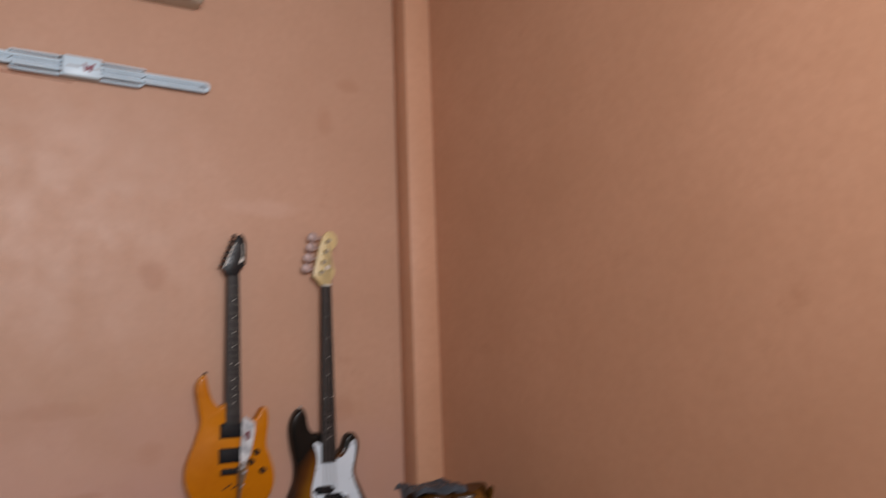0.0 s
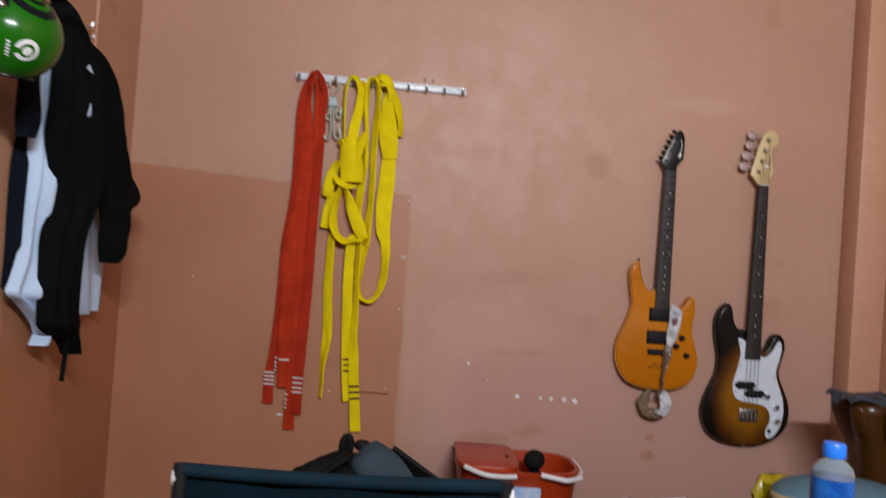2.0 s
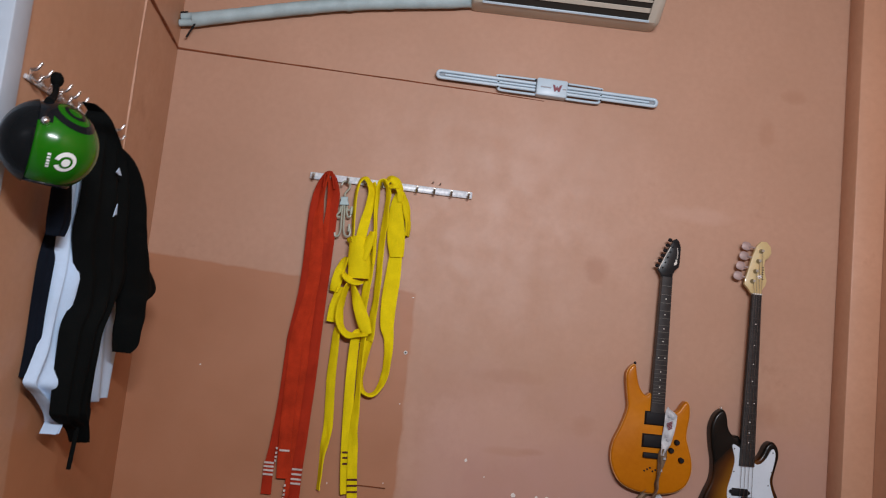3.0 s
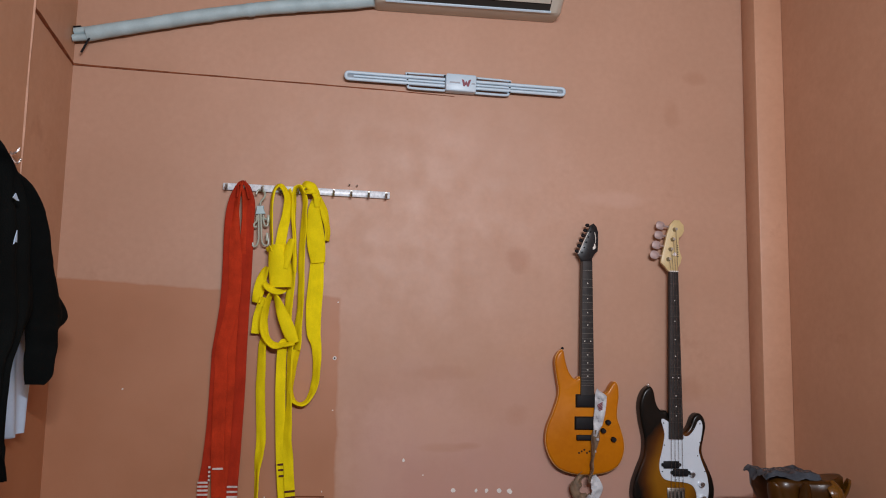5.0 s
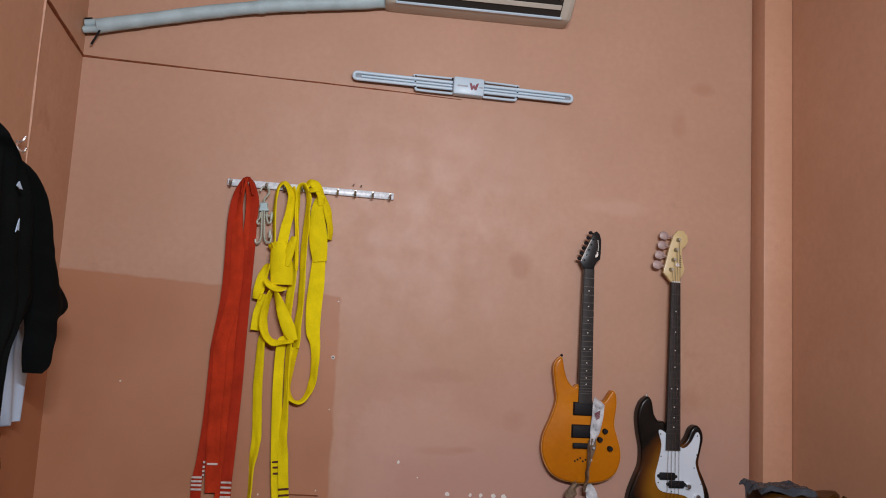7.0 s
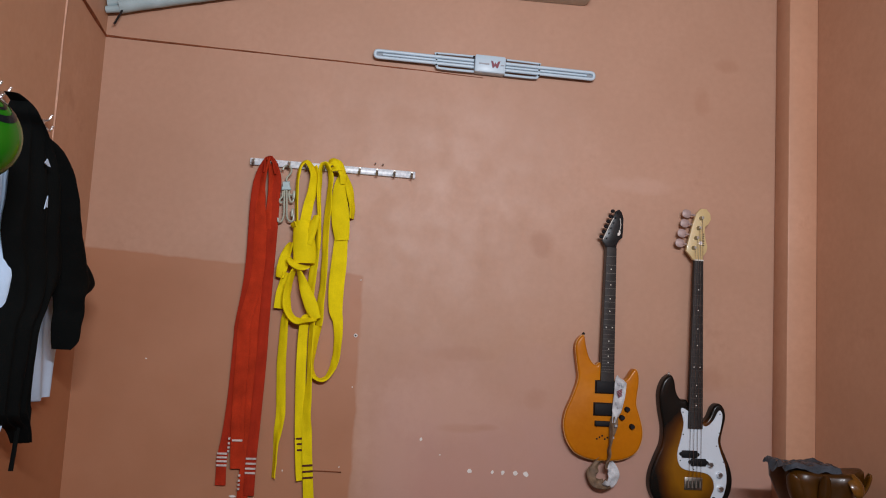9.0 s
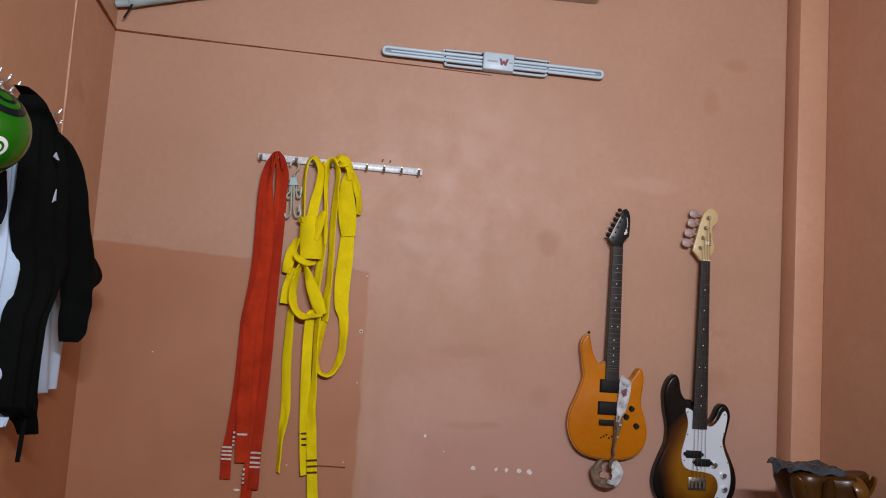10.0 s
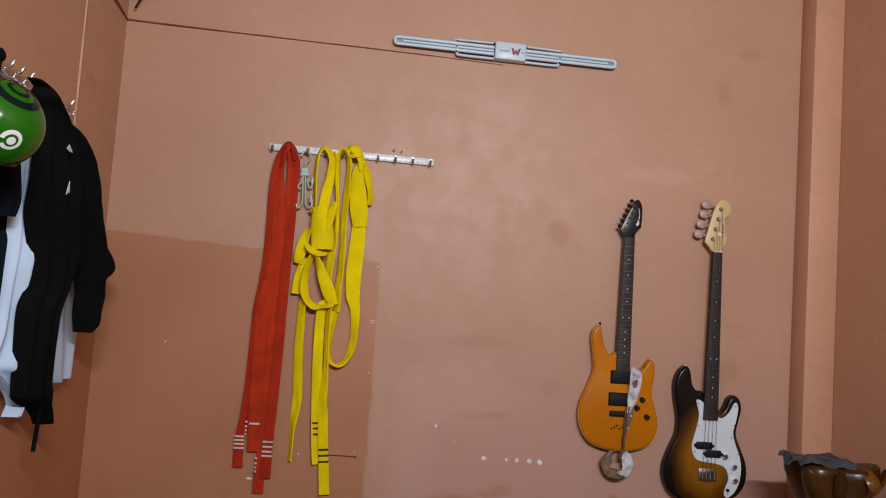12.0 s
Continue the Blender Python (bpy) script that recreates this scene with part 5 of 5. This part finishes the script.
bx, by = 0.885, -0.21
bk = thing("mop_bucket", (bx, by, 0), "orange-red oblong mop bucket with white handle", "bucket")
part("tub", loft([(0.0, bx, by, 0.16, 0.11), (0.02, bx, by, 0.17, 0.12), (0.2, bx, by, 0.19, 0.138), (0.355, bx, by, 0.207, 0.156), (0.365, bx, by, 0.215, 0.164), (0.374, bx, by, 0.215, 0.164), (0.372, bx, by, 0.2, 0.148), (0.3, bx, by, 0.19, 0.138), (0.25, bx, by, 0.185, 0.13)], 44, 3.2), "bucket", bk)
lid = slab(spline([(bx - 0.2, by - 0.125), (bx - 0.1, by - 0.155), (bx - 0.03, by - 0.15), (bx - 0.004, by - 0.09), (bx - 0.006, by + 0.09), (bx - 0.03, by + 0.135), (bx - 0.19, by + 0.15), (bx - 0.208, by + 0.1)], 5, True), -0.007, 0.007, 0.003)
bmesh.ops.transform(lid, matrix=Matrix.Translation((0, 0, 0.378)) @ Matrix(((1, 0, 0, 0), (0, 0, 1, 0), (0, -1, 0, 0), (0, 0, 0, 1))), verts=lid.verts)
tilt_x(lid, by - 0.15, 0.375, 0.035)
part("wringer_lid", lid, "bucket", bk, "flat sloping wringer lid")
part("lid_knob", rod((bx - 0.035, by - 0.02, 0.38), (bx - 0.035, by - 0.02, 0.394), 0.006, 10), "black", bk)
part("wringer_wall", box(bx - 0.012, bx - 0.004, by - 0.12, by + 0.12, 0.26, 0.372, 0.003), "bucket_dark", bk)
for x0, x1, tl in ((bx - 0.19, bx - 0.02, 0.006), (bx + 0.06, bx + 0.2, 0.0)):
    ys = by - 0.172
    pts = [(x0, ys + 0.03 if x0 < bx else ys, 0.372 + tl), (x0 + 0.06, ys - 0.004, 0.363 + tl * 0.3), (x1 - 0.05, ys - 0.004, 0.36), (x1, ys + (0.03 if x0 > bx else 0), 0.362)]
    part("handle_grip", tube(pts, 0.0085, 10, per=5), "white_plastic", bk, "white handle grip")
part("handle_bow", tube([(bx + 0.195, by - 0.14, 0.363), (bx + 0.217, by - 0.06, 0.366), (bx + 0.214, by + 0.05, 0.374)], [0.0085, 0.008, 0.006], 10, per=5), "white_plastic", bk)
lb = part("label", box(bx - 0.025, bx + 0.065, by - 0.165, by - 0.152, 0.265, 0.325, 0.002, 1), "label_blue", bk, "blue and white paper label")
part("label_strip", box(bx - 0.024, bx + 0.064, by - 0.1665, by - 0.16, 0.264, 0.278, 0.001, 1), "label_dark", lb)
mp = thing("floor_mop", (bx + 0.06, by, 0.39), "black rounded mop end in bucket", "mop")
part("mop_ball", ball((bx + 0.062, by - 0.02, 0.384), 0.037, None, 18, (1, 1, 0.95)), "pack", mp)
part("mop_stub", tube([(bx + 0.057, by - 0.015, 0.38), (bx + 0.07, by + 0.0, 0.33), (bx + 0.08, by + 0.01, 0.27)], [0.02, 0.018, 0.016], 12, per=4), "black", mp)

pb = thing("net_packet", (1.02, -0.47, 0), "crumpled yellow and clear plastic packet beside bucket", "packet")
part("packet", loft([(0.0, 1.02, -0.47, 0.07, 0.04), (0.08, 1.02, -0.47, 0.085, 0.05), (0.18, 1.025, -0.46, 0.075, 0.045), (0.235, 1.03, -0.455, 0.06, 0.025), (0.265, 1.035, -0.45, 0.045, 0.006)], 40, 2.4, fold=0.05, fold_scale=22), "yellow_pack", pb, smooth=50)

# backpack with cloth over it
def sheet(a, b, c, d, amp, n=22):
    """A draped piece of cloth between four corners: a, b along its top, c, d along its foot."""
    bm = bmesh.new()
    A, Bv, C, D = (Vector(p) for p in (a, b, c, d))
    grid = []
    for j in range(n + 1):
        v = j / n
        row = []
        for i in range(n + 1):
            u = i / n
            p = (A * (1 - u) + Bv * u) * (1 - v) + (C * (1 - u) + D * u) * v
            k = noise.noise(Vector((u * 3.1, v * 1.3, a[0] * 7))) + 0.4 * noise.noise(Vector((u * 9, v * 4, 3.0)))
            row.append(bm.verts.new(p + Vector((0, -0.5, 0.6)) * (amp * k + 0.03 * math.sin(math.pi * v))))
        grid.append(row)
    for j in range(n):
        for i in range(n):
            bm.faces.new((grid[j][i], grid[j][i + 1], grid[j + 1][i + 1], grid[j + 1][i]))
    bmesh.ops.solidify(bm, geom=bm.faces[:], thickness=0.006)
    return bm


qx, qy = 0.375, -0.42
bp = thing("backpack", (qx, qy, 0), "black nylon backpack slumped on the floor", "backpack")
part("pack_body", loft([(0.0, qx, qy, 0.3, 0.17), (0.06, qx, qy, 0.33, 0.19), (0.22, qx, qy, 0.32, 0.18), (0.33, qx - 0.01, qy, 0.27, 0.15), (0.4, qx - 0.03, qy, 0.2, 0.12), (0.445, qx - 0.04, qy, 0.12, 0.08), (0.465, qx - 0.05, qy, 0.05, 0.04)], 40, 2.3, fold=0.03, fold_scale=9), "pack", bp, smooth=70)
part("shoulder_pad", tube([(qx - 0.07, qy - 0.05, 0.47), (qx - 0.15, qy - 0.07, 0.43), (qx - 0.24, qy - 0.09, 0.365), (qx - 0.36, qy - 0.1, 0.275)], [0.03, 0.036, 0.04, 0.036], 14, per=6, wob=0.15), "pack", bp, smooth=70)
part("top_handle", tube([(qx - 0.08, qy - 0.04, 0.49), (qx - 0.078, qy - 0.045, 0.53), (qx - 0.066, qy - 0.05, 0.548), (qx - 0.055, qy - 0.05, 0.53), (qx - 0.06, qy - 0.05, 0.49)], [0.015, 0.012, 0.01, 0.011, 0.014], 9, per=5, wob=0.2), "pack", bp)
part("buckle", ball((qx - 0.018, qy - 0.06, 0.52), 0.024, None, 14, (1.15, 0.7, 0.85)), "black", bp)
for dx in (-0.2,):
    part("shoulder_strap", tube([(qx - 0.04, qy - 0.1, 0.44), (qx + dx * 0.6, qy - 0.17, 0.37), (qx + dx, qy - 0.2, 0.26), (qx + dx * 1.1, qy - 0.2, 0.1)], 0.02, 8, per=5), "pack", bp)
part("mesh_pocket", loft([(0.05, qx + 0.19, qy - 0.11, 0.13, 0.09), (0.25, qx + 0.2, qy - 0.09, 0.12, 0.08), (0.37, qx + 0.13, qy - 0.06, 0.09, 0.05)], 24, 2.2, fold=0.02), "black", bp)
gc = thing("grey_cloth", (qx + 0.07, qy - 0.1, 0.45), "slate grey cloth draped over backpack", "cloth")
lobe_l = spline([(0.363, 0.462), (0.328, 0.41), (0.372, 0.362), (0.388, 0.32), (0.4, 0.24)], 8)
lobe_r = spline([(0.4, 0.476), (0.45, 0.452), (0.497, 0.415), (0.56, 0.335), (0.615, 0.24)], 8)
bm = bmesh.new()
grid = []
for k, (a, b) in enumerate(zip(lobe_l, lobe_r)):
    row = []
    for i in range(21):
        u = i / 20
        x, z = a[0] + (b[0] - a[0]) * u, a[1] + (b[1] - a[1]) * u
        puff = 0.05 * math.sin(math.pi * u) ** 0.6 * min(1, k / 6) + 0.012 * noise.noise(Vector((x * 16, z * 9, 2.0)))
        row.append(bm.verts.new((x, qy - 0.06 - (0.476 - z) * 0.72 - puff, z + 0.2 * puff)))
    grid.append(row)
for r0, r1 in zip(grid, grid[1:]):
    for i in range(20):
        bm.faces.new((r0[i], r0[i + 1], r1[i + 1], r1[i]))
bmesh.ops.solidify(bm, geom=bm.faces[:], thickness=0.006)
part("cloth_fold", bm, "grey_cloth", gc, smooth=70)
part("side_flap", sheet((qx + 0.05, qy + 0.02, 0.5), (qx + 0.08, qy + 0.05, 0.48), (qx + 0.22, qy - 0.19, 0.33), (qx + 0.36, qy - 0.08, 0.31), 0.025), "pack", bp, smooth=70)
part("side_strap", tube([(qx + 0.08, qy + 0.03, 0.495), (qx + 0.2, qy - 0.02, 0.42), (qx + 0.36, qy - 0.08, 0.325)], 0.009, 8, per=5), "black", bp)
part("front_strap", tube([(qx - 0.06, qy - 0.12, 0.49), (qx - 0.15, qy - 0.17, 0.42), (qx - 0.25, qy - 0.19, 0.31)], 0.012, 8, per=5), "pack", bp)
part("hip_belt", tube([(qx + 0.3, qy - 0.09, 0.345), (qx + 0.36, qy - 0.1, 0.335), (qx + 0.44, qy - 0.11, 0.325), (qx + 0.52, qy - 0.1, 0.26)], [0.022, 0.024, 0.024, 0.018], 10, per=5, wob=0.25), "pack", bp, smooth=70)
part("belt_buckle", box(qx + 0.325, qx + 0.345, qy - 0.135, qy - 0.115, 0.325, 0.365, 0.006), "white_plastic", bp, "small white buckle")
bp.scale = (1, 1, 0.88)
# dark case with papers
cs = thing("instrument_case", (1.26, -0.42, 0), "dark grey padded case standing by wall", "case")
part("case_body", loft([(0.0, 1.27, -0.42, 0.2, 0.12), (0.03, 1.27, -0.42, 0.205, 0.125), (0.25, 1.28, -0.42, 0.198, 0.12), (0.278, 1.28, -0.42, 0.175, 0.11), (0.288, 1.28, -0.42, 0.13, 0.085)], 36, 3.4, fold=0.012, fold_scale=9), "case", cs, smooth=60)
part("zip", tube([(1.08, -0.5, 0.24), (1.15, -0.545, 0.245), (1.27, -0.548, 0.247), (1.39, -0.545, 0.245), (1.47, -0.5, 0.24)], 0.006, 8, per=4), "black", cs)
sheets = ((1.34, -0.45, 0.308, 0.2, 0.1, 8, "sheet", "loose white sheet of paper on case"), (1.2, -0.47, 0.308, 0.11, 0.075, 32, "sheet", "small white paper on dark case"), (1.275, -0.475, 0.315, 0.065, 0.05, 14, "photo", "small brown printed card on papers"))
for x, y, z, w, h, a, m, lab in sheets:
    b = box(-w / 2, w / 2, -h / 2, h / 2, -0.001, 0.001)
    bmesh.ops.transform(b, matrix=pose(x, y, z, 16, -3, a), verts=b.verts)
    tagged(new("paper_sheet", finish("paper_sheet", b, m, 0)), lab, "paper")

# green bag, cushion and packet
gx, gy = 1.64, -0.72
gb2 = thing("green_bag", (gx, gy, 0), "bright green soft bag on the floor", "bag")
part("bag_body", loft([(0.0, gx, gy, 0.26, 0.17), (0.05, gx, gy, 0.28, 0.19), (0.25, gx, gy, 0.27, 0.17), (0.33, gx, gy, 0.24, 0.15), (0.37, gx, gy, 0.17, 0.11), (0.385, gx, gy, 0.08, 0.05)], 60, 2.3, fold=0.06, fold_scale=16), "green_bag", gb2, smooth=70)
part("seam", tube([(gx - 0.26, gy - 0.13, 0.27), (gx - 0.1, gy - 0.16, 0.3), (gx + 0.1, gy - 0.16, 0.3), (gx + 0.26, gy - 0.13, 0.27)], 0.006, 6, per=5), "green_bag", gb2)
cu = thing("cushion", (1.78, -0.68, 0.37), "striped blue and beige soft cushion on bag", "cushion")
for m, z0, z1 in (("cush_brown", 0.372, 0.414), ("cush_beige", 0.414, 0.44), ("cush_blue", 0.44, 0.489)):
    secs = []
    for z in np.linspace(z0, z1, 7):
        rr = 0.205 * max(0.02, 1 - ((z - 0.428) / 0.0625) ** 2) ** 0.42
        secs.append((float(z), 1.785, -0.67, rr, rr * 0.6))
    part("cushion_stripe", loft(secs, 36, 2.1, fold=0.02, fold_scale=8), m, cu, smooth=70)
yp = thing("snack_packet", (1.655, -0.56, 0.3), "shiny yellow plastic packet beside cushion", "packet")
part("packet", loft([(0.34, 1.66, -0.545, 0.07, 0.03), (0.4, 1.66, -0.545, 0.08, 0.035), (0.44, 1.66, -0.545, 0.072, 0.028), (0.462, 1.665, -0.545, 0.055, 0.006)], 36, 2.6, fold=0.045, fold_scale=26), "yellow_pack", yp)
tb2 = thing("storage_box", (1.66, -0.53, 0), "plain dark storage box behind the bag", "box")
part("box_body", box(1.6, 1.72, -0.56, -0.5, 0, 0.335, 0.006), "case", tb2)

# folding chair with canvas back
fx0, fx1, fy, fz = 0.22, 0.577, -2.1, 0.803
fc = thing("folding_chair", ((fx0 + fx1) / 2, fy - 0.15, 0), "folding camp chair with dark blue canvas back", "chair")
cv = bmesh.new()
rows = []
for j in range(9):
    row = []
    for i in range(25):
        u = i / 24
        x = fx0 + 0.006 + (fx1 - fx0 - 0.012) * u
        z = fz - 0.004 - j * 0.022 - 0.006 * math.sin(math.pi * u) + 0.002 * noise.noise(Vector((x * 20, j * 0.5, 0)))
        y = fy + 0.012 * math.sin(math.pi * u) + 0.004 * noise.noise(Vector((x * 14, j * 0.6, 4.0))) - (0.006 if j == 2 else 0)
        row.append(cv.verts.new((x, y, z)))
    rows.append(row)
for j in range(8):
    for i in range(24):
        cv.faces.new((rows[j][i], rows[j][i + 1], rows[j + 1][i + 1], rows[j + 1][i]))
bmesh.ops.solidify(cv, geom=cv.faces[:], thickness=0.006)
back = part("canvas_back", cv, "chair_cloth", fc, smooth=60)
part("top_hem", tube([(fx0 + 0.004, fy, fz - 0.003), (fx0 + 0.1, fy + 0.006, fz - 0.007), ((fx0 + fx1) / 2, fy + 0.012, fz - 0.009), (fx1 - 0.1, fy + 0.006, fz - 0.006), (fx1 - 0.004, fy, fz - 0.002)], 0.008, 10, per=6), "chair_cloth", back)
for x, s in ((fx0, -1), (fx1, 1)):
    part("back_post", rod((x, fy, fz + 0.004), (x, fy - 0.03, 0.42), 0.008), "black", fc)
    # plain white puts the bright shine of the metal cap into its colour
    part("post_cap", ball((x + s * 0.004, fy, fz - 0.012), 0.009, None, 10, (0.7, 0.9, 1.5)), "white_plastic", fc, "silver cap, its shine painted white")
    part("leg", rod((x, fy - 0.03, 0.42), (x, fy - 0.36, 0.0), 0.009), "steel", fc)
    part("leg", rod((x, fy - 0.36, 0.42), (x, fy, 0.0), 0.009), "steel", fc)
    part("side_rail", rod((x, fy - 0.03, 0.425), (x, fy - 0.36, 0.425), 0.009), "steel", fc)
part("canvas_seat", box(fx0, fx1, fy - 0.36, fy - 0.03, 0.434, 0.44, 0.002, 1), "chair_cloth", fc)

# side table with a water bottle
tx, ty = 1.062, -1.9
tt = thing("side_table", (tx, ty, 0), "small round wooden side table", "table")
part("tabletop", loft([(0.58, tx, ty, 0.13, 0.13), (0.585, tx, ty, 0.14, 0.14), (0.6, tx, ty, 0.14, 0.14), (0.605, tx, ty, 0.135, 0.135)], 32), "table_wood", tt)
for k in range(3):
    a = k * 2.094 + 0.4
    part("leg", rod((tx + 0.08 * math.cos(a), ty + 0.08 * math.sin(a), 0.583), (tx + 0.13 * math.cos(a), ty + 0.13 * math.sin(a), 0), 0.012), "table_wood", tt)
bt = thing("water_bottle", (tx, ty, 0.605), "clear plastic water bottle with blue cap", "bottle")
bo = loft([(z, tx, ty, r, r) for z, r in ((0.606, 0.022), (0.61, 0.026), (0.66, 0.0275), (0.675, 0.0265), (0.74, 0.0265), (0.755, 0.0278), (0.778, 0.0278), (0.794, 0.0272), (0.802, 0.0245), (0.808, 0.0185), (0.812, 0.0138), (0.82, 0.0135))], 28)
part("bottle_body", bo, "clear", bt)
lw = part("label_wrap", loft([(0.64, tx, ty, 0.0284, 0.0284), (0.7, tx, ty, 0.0281, 0.0281), (0.787, tx, ty, 0.0286, 0.0286)], 28, cap=False), "bottle_label", bt, "blue printed wrap label")
for k in range(4):
    a = -2.35 + 0.33 * k
    bar = box(-0.004, 0.004, -0.001, 0.001, 0.665, 0.69 + 0.006 * (k % 2))
    bmesh.ops.transform(bar, matrix=Matrix.Translation((tx + 0.0287 * math.cos(a), ty + 0.0287 * math.sin(a), 0.0)) @ pose(0, 0, 0, 0, 0, math.degrees(a) - 90), verts=bar.verts)
    part("print_bar", bar, "sticker", lw)
part("cap", loft([(0.815, tx, ty, 0.0152, 0.0152), (0.817, tx, ty, 0.0156, 0.0156), (0.831, tx, ty, 0.0152, 0.0152), (0.834, tx, ty, 0.0138, 0.0138)], 24), "cap_blue", bt, "bright blue screw cap")

# ---- floor tiles ----
tile_mesh = finish("tile", box(0.002, 0.298, 0.002, 0.298, -0.006, 0.0, 0.002, 1), "tile", 0)
floor = bpy.data.objects["floor"]
for i in range(10):
    for j in range(17):
        x, y = XL + i * 0.3, YF + j * 0.3
        if x + 0.29 < XR + 0.05 and y < -0.05:
            o = new("tile", tile_mesh)
            o.location = (x, y, 0.0)
            o.parent = floor
